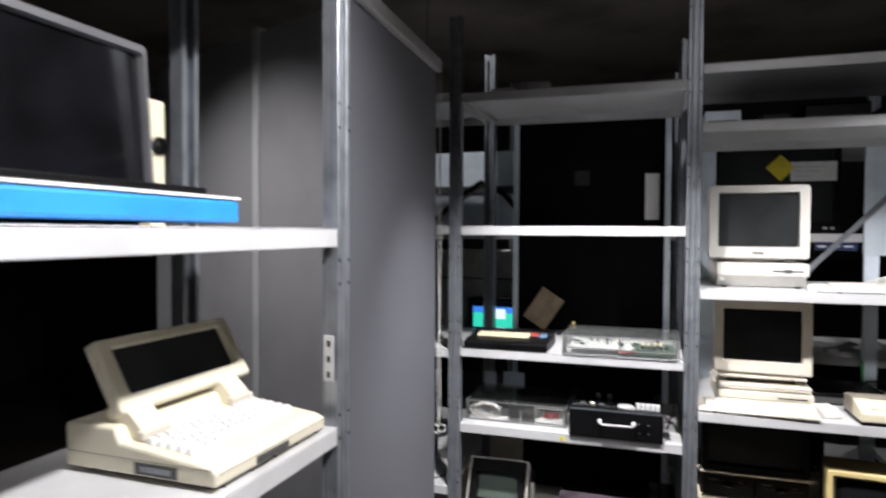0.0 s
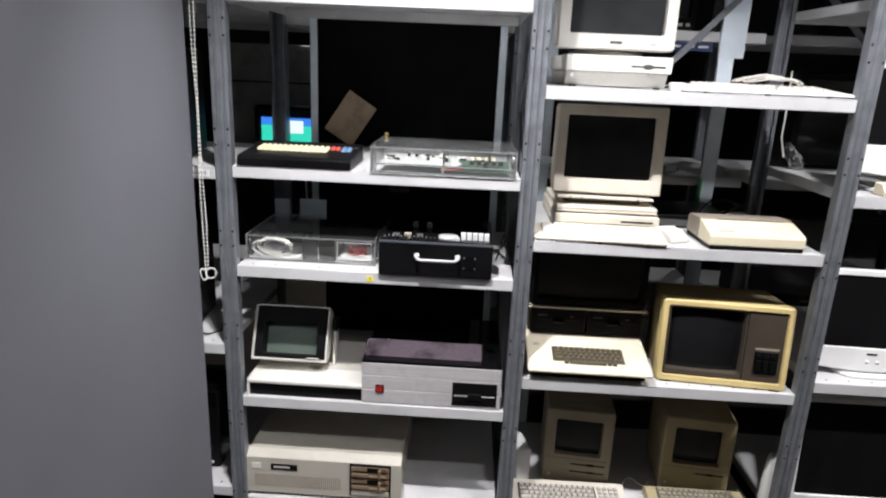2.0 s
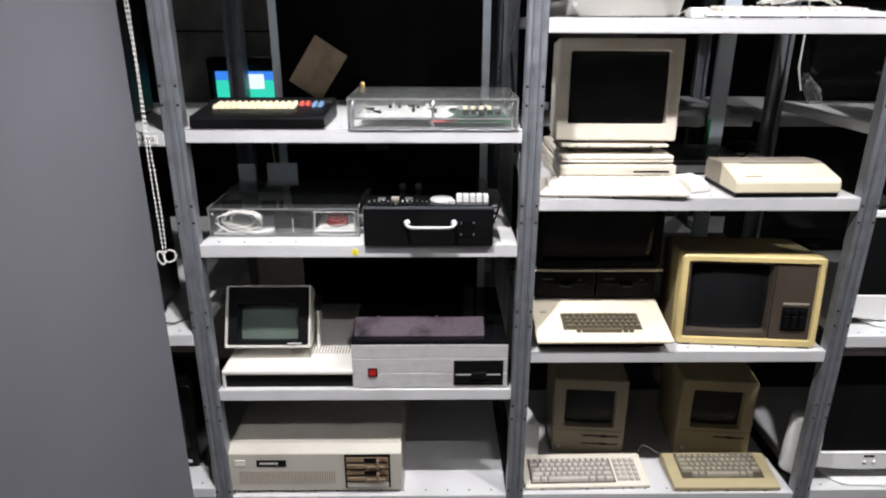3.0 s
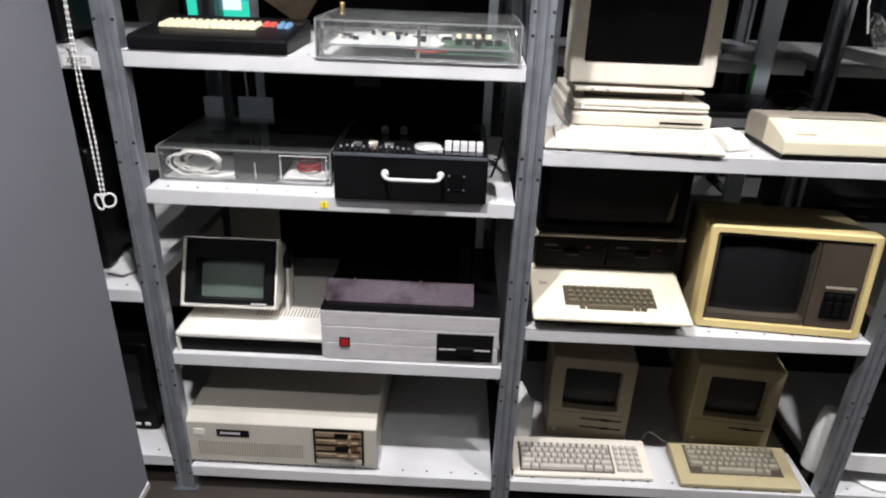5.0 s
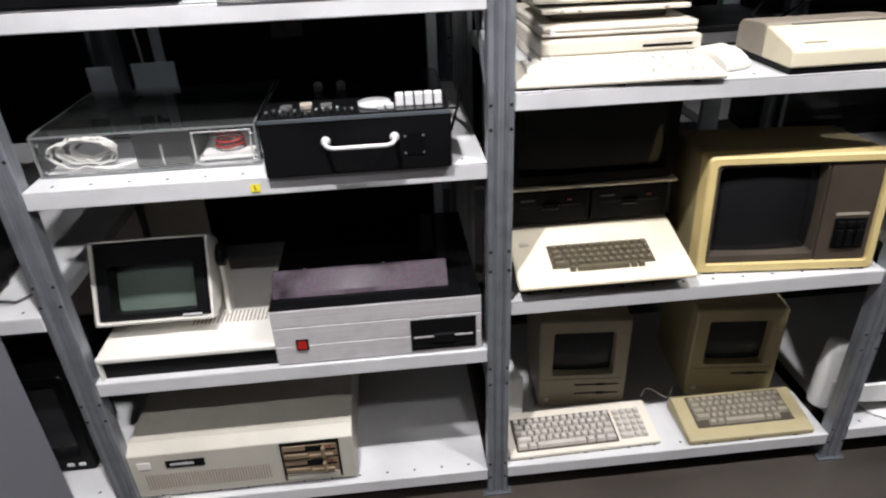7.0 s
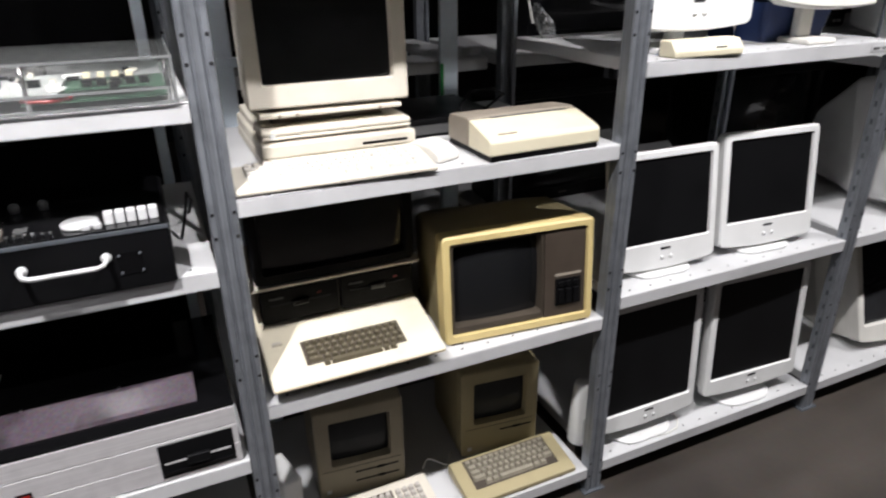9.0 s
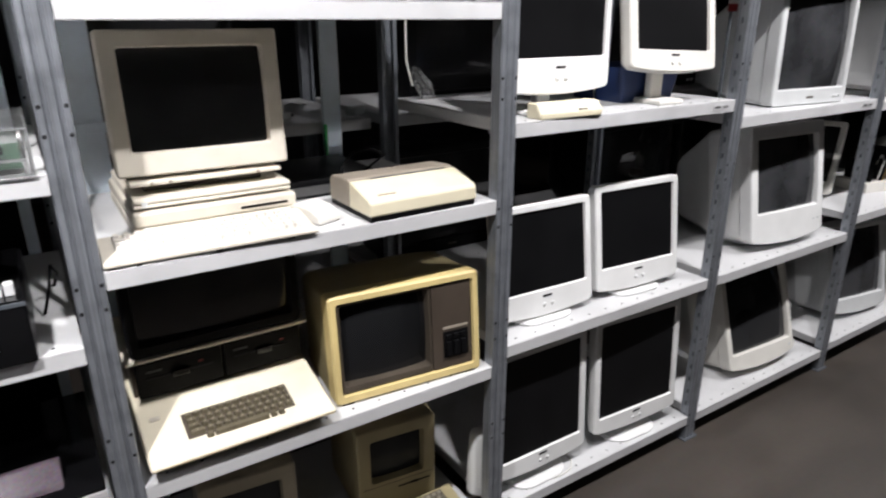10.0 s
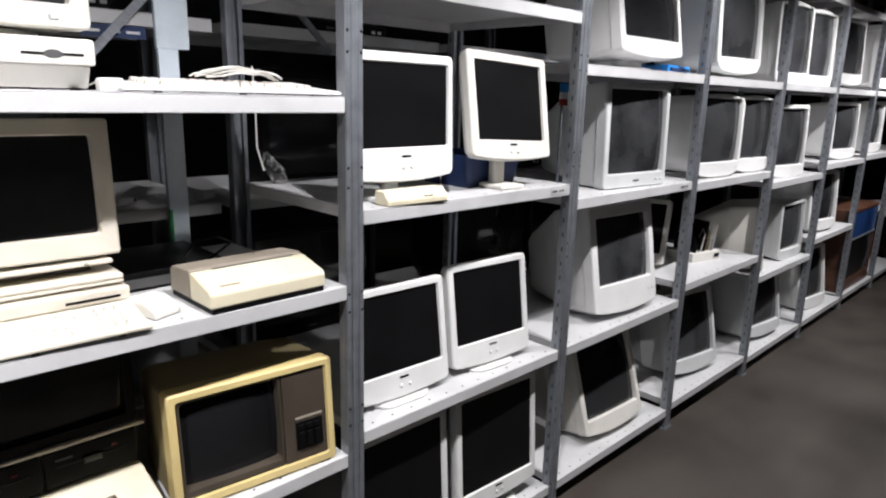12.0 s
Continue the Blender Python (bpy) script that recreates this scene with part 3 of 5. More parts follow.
def wedge(x0, x1, prof, bevel=0.004, bm=None):
    """A body with the (y, z) outline prof, from x0 to x1, with eased edges."""
    own = bmesh.new()
    a = [own.verts.new((x0, y, z)) for y, z in prof]
    b = [own.verts.new((x1, y, z)) for y, z in prof]
    n = len(prof)
    own.faces.new(a[::-1])
    own.faces.new(b)
    for i in range(n):
        j = (i + 1) % n
        own.faces.new((a[i], a[j], b[j], b[i]))
    bmesh.ops.recalc_face_normals(own, faces=own.faces[:])
    if bevel:
        bmesh.ops.bevel(own, geom=own.edges[:], offset=bevel, segments=2, affect="EDGES", profile=0.5)
    return merge(bm, own)


def keyboard(m, label, w, d, hf, hb, mat, keymat, rows, pad=None, pitch=0.0185, dark=None, dark_at=(), back=0.022, well=None):
    t = thing("keyboard", label, "keyboard", m, "loose keyboards")
    part("case", wedge(-w / 2, w / 2, [(0, 0.0035), (0, hf), (0.012, hf + 0.003), (d - 0.012, hb), (d, hb - 0.008), (d, 0.0035)], 0.003), mat, t)
    for x in (-0.36 * w, 0.0, 0.36 * w):
        part("rubber_foot", box(x - 0.006, x + 0.006, 0.0025, 0.012, 0.0, 0.0035), M_BLACK, t)
    slope = math.degrees(math.atan2(hb - hf, d))
    total = sum(rows[0]) * pitch + (0.01 + 4 * pitch if pad else 0)
    x0 = -total / 2
    yt = d - back
    zt = hf + (hb - hf) * yt / d + 0.001
    part("well", wedge(x0 - 0.004, x0 + sum(rows[0]) * pitch + 0.004, [(yt - len(rows) * pitch - 0.003, hf), (yt - len(rows) * pitch - 0.003, zt - (len(rows) * pitch + 0.003) * math.tan(radians(slope)) + 0.0012), (yt + 0.004, zt + 0.0016), (yt + 0.004, hf)], 0), well or M_DARKBROWN, t)
    keys_on(t, x0, yt, zt + 0.001, slope, rows, keymat, pitch, dark, dark_at)
    if pad:
        px = x0 + sum(rows[0]) * pitch + 0.01
        keys_on(t, px, yt, zt + 0.001, slope, pad, keymat, pitch)
    return t


def cable(m, label, pts, r=0.0025, mat=None, name="cable"):
    t = thing(name, label, "cable", m)
    smooth(part("cord", tube(pts, r, 6), mat or M_CABLE, t))
    return t


def coil(cx, cy, cz, rx, ry, turns, rise=0.004, wob=0.004, seed=1):
    rnd = random.Random(seed)
    return [(cx + (rx + rnd.uniform(-wob, wob)) * math.cos(a), cy + (ry + rnd.uniform(-wob, wob)) * math.sin(a), cz + rise * i / 24 + rnd.uniform(0, 0.003)) for i, a in ((i, 2 * math.pi * i / 24) for i in range(int(turns * 24)))]


def open_box(parent, x0, x1, y0, y1, z0, z1, t=0.004, mat=None, lid=True):
    """A box of clear sheets, each sheet a part."""
    mat = mat or M_CLEAR
    part("front_sheet", box(x0, x1, y0, y0 + t, z0, z1), mat, parent)
    part("back_sheet", box(x0, x1, y1 - t, y1, z0, z1), mat, parent)
    part("side_sheet", box(x0, x0 + t, y0 + t + 0.0005, y1 - t - 0.0005, z0, z1), mat, parent)
    part("side_sheet", box(x1 - t, x1, y0 + t + 0.0005, y1 - t - 0.0005, z0, z1), mat, parent)
    for ob in parent.children:
        if ob.name.split(".")[0] in ("front_sheet", "back_sheet", "side_sheet"):
            ob.visible_shadow = False
    if lid:
        for x in (x0, x1):
            part("polished_edge", box(x - 0.0015, x + 0.0015, y0 + 0.002, y1 - 0.002, z1 + t + 0.0002, z1 + t + 0.0022), M_EDGE, parent)
            part("polished_edge", box(x - 0.002, x + 0.002, y0 - 0.0052, y0 - 0.0032, z0, z1), M_EDGE, parent)
        part("polished_edge", box(x0 - 0.002, x1 + 0.002, y0 - 0.0052, y0 - 0.0032, z1 + 0.0003, z1 + t), M_EDGE, parent)
        part("polished_edge", box(x0 - 0.002, x1 + 0.002, y0 - 0.0052, y0 - 0.0032, z0 - 0.003, z0 - 0.0005), M_EDGE, parent)
        part("lid_sheet", box(x0 - 0.003, x1 + 0.003, y0 - 0.003, y1 + 0.003, z1 + 0.0005, z1 + t), mat, parent).visible_shadow = False

# ---- bay with the early machines ----
def desktop_pc():
    """Wide beige desktop case with a grille, badge and two bronze floppy drives."""
    w, d, h = 0.525, 0.43, 0.168
    t = thing("desktop_computer", "beige steel desktop computer with two bronze floppy drives", "computer", pose(-0.615, 0.012, deck(-1, 0)))
    part("case", box(-w / 2, w / 2, 0.03, d, 0.012, h - 0.004, 0.004), M_PCGREY, t)
    face = part("front_panel", wedge(-w / 2 - 0.002, w / 2 + 0.002, [(0.0, 0.012), (0.0, h - 0.02), (0.03, h), (0.031, h), (0.031, 0.012)], 0.003), M_PCGREY, t)
    part("badge", box(-w / 2 + 0.02, -w / 2 + 0.05, -0.002, 0.001, h - 0.062, h - 0.042), M_PALE, face)
    part("name_plate", box(-w / 2 + 0.085, -w / 2 + 0.175, -0.002, 0.001, h - 0.064, h - 0.042), M_BLACK, face)
    part("plate_line", box(-w / 2 + 0.095, -w / 2 + 0.15, -0.0028, -0.0021, h - 0.056, h - 0.049), M_SILVER, face)
    vents(face, -w / 2 + 0.03, w / 2 - 0.20, 0.038, 0.085, -0.0004, 42, M_TAUPE)
    part("drive_bay", box(w / 2 - 0.172, w / 2 - 0.032, -0.0025, 0.001, 0.024, 0.146), M_BLACK, face, "dark recess of the drives")
    part("blank_strip", box(w / 2 - 0.166, w / 2 - 0.038, -0.006, -0.003, 0.027, 0.046, 0.0015), M_PCGREY, face, "beige blanking strip")
    for i in range(2):
        z = 0.05 + i * 0.047
        dr = part("floppy_drive", box(w / 2 - 0.166, w / 2 - 0.038, -0.006, -0.003, z, z + 0.041, 0.002), M_DRIVE, face, "bronze floppy drive")
        part("disk_slot", box(w / 2 - 0.163, w / 2 - 0.041, -0.0072, -0.0061, z + 0.021, z + 0.026), M_BLACK, dr)
        part("finger_notch", box(w / 2 - 0.112, w / 2 - 0.072, -0.0072, -0.0061, z + 0.0262, z + 0.0395), M_BLACK, dr)
        part("lower_ledge", box(w / 2 - 0.163, w / 2 - 0.108, -0.011, -0.0061, z + 0.004, z + 0.017, 0.002), M_DRIVE, dr)
        part("lever", box(w / 2 - 0.074, w / 2 - 0.066, -0.02, -0.0061, z + 0.005, z + 0.038, 0.003), M_DRIVE, dr)
        part("lever_foot", box(w / 2 - 0.104, w / 2 - 0.048, -0.012, -0.0061, z + 0.003, z + 0.012, 0.002), M_DRIVE, dr)
        part("lamp", box(w / 2 - 0.058, w / 2 - 0.05, -0.0075, -0.0061, z + 0.03, z + 0.035), M_DARKRED, dr)
    for sx in (-1, 1):
        for y in (0.05, d - 0.05):
            part("rubber_foot", disc(sx * (w / 2 - 0.05), y, 0.0, 0.012, 0.012, "z"), M_BLACK, t)


M_DARKRED = material("dull_red_lamp", (0.16, 0.012, 0.01), 0.4)
M_DRIVE = material("bronze_drive_front", (0.20, 0.145, 0.09), 0.4, vary=0.1, scale=20)
desktop_pc()


def terminal():
    """White video terminal whose head stands on a flat base with a dark front recess."""
    t = thing("video_terminal", "white video terminal with grey green tube on a flat base", "terminal", pose(-0.672, 0.006, deck(-1, 1)))
    b = part("base", box(-0.19, 0.19, 0.0, 0.40, 0.045, 0.06, 0.005), M_PALE, t)
    part("base_recess", box(-0.186, 0.186, 0.012, 0.395, 0.0, 0.046), M_BLACK, t, "black recessed base front")
    part("base_cheek", box(-0.19, -0.1835, 0.002, 0.395, 0.0, 0.0448, 0.001), M_PALE, t)
    bm = bmesh.new()
    for i in range(22):
        box(-0.01 + i * 0.009, -0.006 + i * 0.009, 0.10, 0.145, 0.0598, 0.0606, bm=bm)
    tagged(part("vent_slot", bm, M_TAUPE, b), kind="stuff")
    head = pose(-0.068, 0.055, 0.104, -25, 0, 0)
    w, h = 0.25, 0.184
    bm, iw, ih, icz = bezel(w, h, 0.0, 0.03, (0.0065, 0.005, 0.0085), 0.004, 0, h / 2, 0.012)
    part("bezel", bm, M_PALE, t, at=head)
    mask, mw, mh, mz = bezel(iw - 0.002, ih - 0.002, 0.004, 0.055, (0.03, 0.052, 0.016), 0.004, 0, icz, 0.045)
    part("screen_mask", mask, M_BLACK, t, "black deep screen surround", at=head)
    smooth(part("screen", bulge(mw + 0.004, mh + 0.004, 0.05, 0.008, mz), M_SCREEN_GREEN, t, "grey green tube", at=head))
    rings = []
    for y, kx, z0, z1 in ((0.0305, 0.99, 0.001, h - 0.001), (0.07, 0.985, 0.012, h - 0.004), (0.11, 0.95, 0.045, h - 0.012), (0.15, 0.88, 0.07, h - 0.03), (0.19, 0.6, 0.09, h - 0.05)):
        rings.append([(x, y, z) for x, z in ring(w * kx, z1 - z0, 0.008, 4, 0, (z0 + z1) / 2)])
    part("housing", loft(rings, cap0=False), M_PALE, t, at=head)
    part("neck", box(-0.14, 0.0, 0.13, 0.22, 0.059, 0.15, 0.01), M_PALE, t)
    smooth(part("side_knob", disc(0.062, 0.165, 0.20, 0.026, 0.014, "x"), M_BLACK, t, "black round knob"))
    part("arm", wedge(0.064, 0.074, [(0.125, 0.0605), (0.13, 0.1), (0.145, 0.15), (0.15, 0.2), (0.19, 0.205), (0.195, 0.15), (0.175, 0.0605)], 0.004), M_PALE, t, "curved white support arm")
    part("name_bar", box(0.06, 0.10, 0.0015, 0.003, 0.011, 0.0155), M_SILVER, t, at=head)


def silver_unit():
    """Brushed aluminium machine with a smoked lid, red rocker switch and a floppy slot."""
    w, d, h = 0.447, 0.40, 0.142
    t = thing("silver_computer", "brushed aluminium computer with smoked lid and red switch", "computer", pose(-0.262, 0.006, deck(-1, 1)))
    for z0, z1 in ((0.004, 0.05), (0.0515, 0.098), (0.0995, h)):
        part("front_strip", box(-w / 2, w / 2, 0.0, 0.02, z0, z1, 0.0015), M_SILVER, t)
    part("case", box(-w / 2, w / 2, 0.0205, d, 0.004, h - 0.002, 0.003), M_BLACK, t)
    part("top_plate", box(-w / 2, w / 2, 0.0, d, h + 0.0005, h + 0.008, 0.003), M_BLACKGLOSS, t, "glossy black top")
    sw = part("switch", box(-w / 2 + 0.045, -w / 2 + 0.072, -0.002, 0.001, 0.04, 0.068), M_BLACK, t)
    part("rocker", wedge(-w / 2 + 0.049, -w / 2 + 0.068, [(-0.0021, 0.044), (-0.006, 0.046), (-0.003, 0.064), (-0.0021, 0.064)], 0), M_RED, sw, "red rocker")
    slot = part("floppy_drive", box(w / 2 - 0.155, w / 2 - 0.012, -0.002, 0.001, 0.012, 0.092), M_BLACK, t, "black floppy drive")
    part("disk_slot", box(w / 2 - 0.148, w / 2 - 0.02, -0.0032, -0.0021, 0.045, 0.049), M_SILVER, slot)
    part("latch", box(w / 2 - 0.105, w / 2 - 0.06, -0.012, -0.0021, 0.036, 0.058, 0.003), M_BLACK, slot)
    part("drive_lip", box(w / 2 - 0.15, w / 2 - 0.016, -0.005, -0.0021, 0.02, 0.026), M_BLACKGLOSS, slot)
    lid = part("smoked_lid", wedge(-w / 2 + 0.004, w / 2 - 0.065, [(0.035, h + 0.0085), (0.045, h + 0.012), (0.085, h + 0.045), (0.095, h + 0.045), (0.10, h + 0.0085)], 0.003), M_SMOKED, t, "smoked purple grey plastic lid")
    for x in (-0.15, 0.02):
        part("lid_screw", disc(x, 0.090, h + 0.0452, 0.003, 0.003, "z", 8), M_CHROME, lid)


M_BLACKGLOSS = material("glossy_black", (0.004, 0.004, 0.0045), 0.1, vary=0.05, rough_vary=0.03, spec=0.4)
M_SMOKED = material("smoked_purple_plastic", (0.06, 0.047, 0.057), 0.2, vary=0.45, scale=11, rough_vary=0.06, spec=0.012)
terminal()
silver_unit()


def acrylic_kit():
    """Clear box with a cable coil, a black supply and a red coil inside."""
    z = deck(-1, 2)
    t = thing("acrylic_box_computer", "clear acrylic box with cable coil and parts inside", "computer kit", pose(-0.66, 0.07, z))
    open_box(t, -0.203, 0.203, 0.0, 0.31, 0.004, 0.078, 0.004)
    smooth(part("loose_lead", tube([(-0.11, 0.012, 0.011), (-0.08, 0.01, 0.009), (-0.05, 0.014, 0.013), (-0.034, 0.02, 0.016)], 0.004, 6), M_CABLE, t))
    for x in (0.082, 0.19):
        part("inner_sheet_edge", box(x - 0.0012, x + 0.0012, 0.006, 0.009, 0.008, 0.07), M_GREYPL, t)
    part("inner_sheet_edge", box(0.0835, 0.1885, 0.006, 0.009, 0.0675, 0.0695), M_GREYPL, t)
    part("base_strip", box(-0.205, 0.205, -0.002, 0.01, 0.0, 0.0035), M_EDGE, t)
    for k in range(5):
        smooth(part("cable_coil", tube([(x, 0.014 + 0.008 * k + y, z) for x, z, y in coil(-0.13 + 0.008 * (k % 2), 0.036 + 0.003 * (k % 3), 0.0, 0.062 - 0.008 * k, 0.027 - 0.002 * k, 1.7, 0.006, 0.005, 3 + k)], 0.0026, 6), M_CABLE, t, "white cable coil"))
    part("power_block", box(-0.03, 0.075, 0.008, 0.15, 0.0045, 0.075, 0.003), M_OLIVEDARK, t, "dark grey power block")
    part("plug_face", box(0.02, 0.022, 0.0065, 0.0078, 0.01, 0.05), M_GREYPL, t)
    part("sub_board", box(0.085, 0.185, 0.02, 0.16, 0.008, 0.012), M_PAPER, t)
    smooth(part("red_coil", tube(coil(0.135, 0.07, 0.014, 0.026, 0.026, 2.5, 0.01, 0.003, 9), 0.003, 6), M_RED, t, "red wire coil"))
    part("dark_board", box(-0.19, 0.19, 0.17, 0.295, 0.012, 0.02, 0.002), M_BLACK, t)
    for x in (-0.195, 0.195):
        for zz in (0.014, 0.066):
            smooth(part("bolt", disc(x, -0.004, zz, 0.004, 0.004, n=8), M_CHROME, t))
    for y, zz in ((0.012, 0.03), (0.03, 0.055), (0.05, 0.02), (0.07, 0.06)):
        part("hinge_block", box(0.2035, 0.2155, y, y + 0.012, zz, zz + 0.014, 0.002), M_CHROME, t)
    for zz in (0.02, 0.05):
        part("side_bolt", disc(0.203, 0.03, zz, 0.006, 0.012, "x", 8), M_CHROME, t)


def black_case():
    """Black case with a white pull handle; valves, a dial and white keys on its top."""
    z = deck(-1, 2)
    w, d, h = 0.342, 0.31, 0.108
    t = thing("black_case_computer", "black wooden case with white handle and keys on top", "computer", pose(-0.264, -0.012, z))
    part("case", box(-w / 2, w / 2, 0.0, d, 0.0, h, 0.004), M_BLACKSATIN, t)
    part("top_panel", box(-w / 2 + 0.006, w / 2 - 0.006, 0.006, d - 0.006, h + 0.0004, h + 0.004), M_BLACKGLOSS, t)
    part("top_edge", box(-w / 2, w / 2, -0.0015, 0.003, h - 0.005, h + 0.001), M_STEEL_DARK, t)
    hx0, hx1, hz = -0.056, 0.067, 0.066
    pts = [(hx0, 0.0, hz), (hx0, -0.02, hz), (hx0 + 0.004, -0.027, hz - 0.003), (hx0 + 0.014, -0.03, hz - 0.005), (hx1 - 0.014, -0.03, hz - 0.005), (hx1 - 0.004, -0.027, hz - 0.003), (hx1, -0.02, hz), (hx1, 0.0, hz)]
    smooth(part("handle", tube(pts, 0.0042, 10), M_ENAMEL, t, "white bar handle"))
    for x in (hx0, hx1):
        smooth(part("handle_boss", disc(x, -0.006, hz, 0.0085, 0.006), M_ENAMEL, t))
    part("socket", box(0.083, 0.122, -0.0015, 0.001, 0.03, 0.07), M_BLACKGLOSS, t)
    for x in (0.086, 0.119):
        for zz in (0.034, 0.066):
            part("screw", disc(x, -0.003, zz, 0.0022, 0.002, n=8), M_STEEL, t)
    zt = h + 0.004
    rnd = random.Random(5)
    for i in range(13):
        x = -0.155 + i * 0.0125
        smooth(part("terminal_post", disc(x, 0.016 + 0.006 * (i % 2), zt, 0.0028, 0.006 + rnd.uniform(0, 0.006), "z", 8), M_CHROME, t))
    for i in range(3):
        part("relay", box(-0.135 + i * 0.036, -0.115 + i * 0.036, 0.045, 0.066, zt, zt + 0.005 + 0.003 * (i % 2), 0.001), M_TAUPE if i == 1 else M_GREYDARK, t)
    for i, x in enumerate((-0.075, -0.03)):
        smooth(part("valve", loft([[(x + r * math.cos(a), 0.17 + r * math.sin(a), zt + zz) for a in (2 * math.pi * k / 12 for k in range(12))] for r, zz in ((0.008, 0), (0.009, 0.01), (0.008, 0.014), (0.004, 0.017))]), M_GREYDARK, t, "small glass valve"))
    smooth(part("dial", disc(0.035, 0.05, zt, 0.03, 0.006, "z", 24), M_ENAMEL, t, "white round dial"))
    for i in range(5):
        part("white_key", wedge(0.074 + i * 0.0175, 0.0885 + i * 0.0175, [(0.03, zt), (0.032, zt + 0.02), (0.046, zt + 0.022), (0.05, zt)], 0.0015), M_ENAMEL, t)
    for i in range(2):
        part("white_key", box(0.04 + i * 0.017, 0.053 + i * 0.017, 0.014, 0.026, zt, zt + 0.01, 0.002), M_ENAMEL, t)


M_OLIVEDARK = material("dark_olive_plastic", (0.012, 0.0125, 0.009), 0.5, vary=0.12)
M_GREYDARK = material("dark_grey_plastic", (0.07, 0.07, 0.07), 0.5, vary=0.1)
M_BLACKSATIN = material("satin_black_paint", (0.005, 0.005, 0.0055), 0.35, vary=0.15, bump=0.05, spec=0.1)
acrylic_kit()
black_case()
tag = tagged(part("number_tag", box(-0.009, 0.009, -0.0012, 0, -0.0075, 0.0075), M_YELLOW, at=pose(-0.461, -0.0002, deck(-1, 2) - 0.02)), "square yellow number sticker on the shelf lip", "sticker")


def letters(text, size, m, mat, parent, name="text"):
    cu = bpy.data.curves.new(name, "FONT")
    cu.body, cu.size, cu.extrude = text, size, 0.0002
    cu.align_x, cu.align_y = "CENTER", "CENTER"
    cu.materials.append(mat)
    ob = new(name, cu)
    ob.parent, ob.matrix_basis = parent, m
    return ob


letters("1", 0.017, pose(0, -0.0016, 0, 90), M_BLACK, tag)


def wedge_computer():
    """Low black keyboard computer with a pale key strip and coloured keys."""
    z = deck(-1, 3)
    w, d = 0.335, 0.225
    t = thing("keyboard_computer", "low black keyboard computer with pale key strip", "computer", pose(-0.69, -0.004, z))
    part("case", wedge(-w / 2, w / 2, [(0, 0.002), (0, 0.026), (0.01, 0.032), (d - 0.07, 0.044), (d - 0.065, 0.052), (d, 0.052), (d, 0.002)], 0.003), M_BLACK, t)
    sl = math.degrees(math.atan2(0.012, d - 0.08))
    keys_on(t, -w / 2 + 0.032, 0.148, 0.0445, sl, [[1] * 13, [1] * 13, [1] * 13, [1] * 13], M_CREAMKEY, 0.0165)
    keys_on(t, -w / 2 + 0.25, 0.15, 0.0448, sl, [[1, 1], [1, 1]], M_REDKEY, 0.0155)
    keys_on(t, -w / 2 + 0.285, 0.15, 0.0448, sl, [[1, 1], [1, 1], [1, 1]], M_BLUEKEY, 0.0155)


M_CREAMKEY = material("cream_keycap", (0.68, 0.62, 0.42), 0.5, vary=0.06, scale=30)
M_REDKEY = material("red_keycap", (0.5, 0.06, 0.04), 0.5)
M_BLUEKEY = material("blue_keycap", (0.10, 0.20, 0.33), 0.5)
wedge_computer()


def board_in_acrylic():
    """Clear case of stacked circuit boards with a row of keys and brass spacers."""
    z = deck(-1, 3)
    w, d, h = 0.42, 0.27, 0.072
    t = thing("acrylic_board_computer", "clear acrylic case with green boards and keys inside", "computer kit", pose(-0.252, 0.0, z))
    open_box(t, -w / 2, w / 2, 0, d, 0.004, h, 0.004, M_HAZY)
    part("base_strip", box(-w / 2, w / 2, 0.0, 0.01, 0.0, 0.0035), M_EDGE, t)
    part("main_board", box(-0.01, w / 2 - 0.012, 0.012, d - 0.015, 0.012, 0.0145), M_PCB, t, "green circuit board")
    part("upper_board", box(0.05, w / 2 - 0.04, 0.03, 0.10, 0.028, 0.030), M_PCB, t)
    part("shelf_rail", box(-w / 2 + 0.006, w / 2 - 0.006, 0.007, 0.012, 0.0225, 0.0265), M_EDGE, t)
    part("chip_tray", box(-w / 2 + 0.02, 0.04, 0.02, 0.245, 0.022, 0.0262), M_TRAY, t, "pale component tray")
    rnd = random.Random(11)
    for i in range(34):
        x, y = rnd.uniform(-0.19, 0.17), rnd.uniform(0.02, 0.22)
        lx, ly = rnd.choice(((0.02, 0.008), (0.012, 0.006), (0.03, 0.012), (0.008, 0.02)))
        zz = 0.0268
        part("chip", box(x, x + lx, y, y + ly, zz, zz + rnd.uniform(0.004, 0.012)), rnd.choice((M_BLACK, M_BLACK, M_PAPER, M_SILVER, M_BEIGE)), t)
    for i in range(5):
        part("switch_key", box(0.075 + i * 0.021, 0.09 + i * 0.021, 0.035, 0.05, 0.0302, 0.042, 0.0015), M_BLACK, t)
        if i < 4:
            part("key_top", box(0.077 + i * 0.021, 0.088 + i * 0.021, 0.055, 0.066, 0.0302, 0.05, 0.0015), M_CREAMKEY, t)
    part("red_lead", tube([(-0.01, 0.02, 0.018), (0.0, 0.01, 0.018), (0.03, 0.009, 0.017), (0.06, 0.02, 0.018)], 0.003, 6), M_RED, t)
    for x in (-w / 2 + 0.01, 0.0, w / 2 - 0.01):
        for y in (0.012, d - 0.012):
            smooth(part("spacer", disc(x, y, 0.0036, 0.004, h - 0.005, "z", 8), M_CHROME, t))
    for x in (-w / 2 + 0.01,):
        smooth(part("brass_knob", disc(x, d - 0.012, h + 0.0045, 0.006, 0.014, "z", 10), M_COPPER, t))


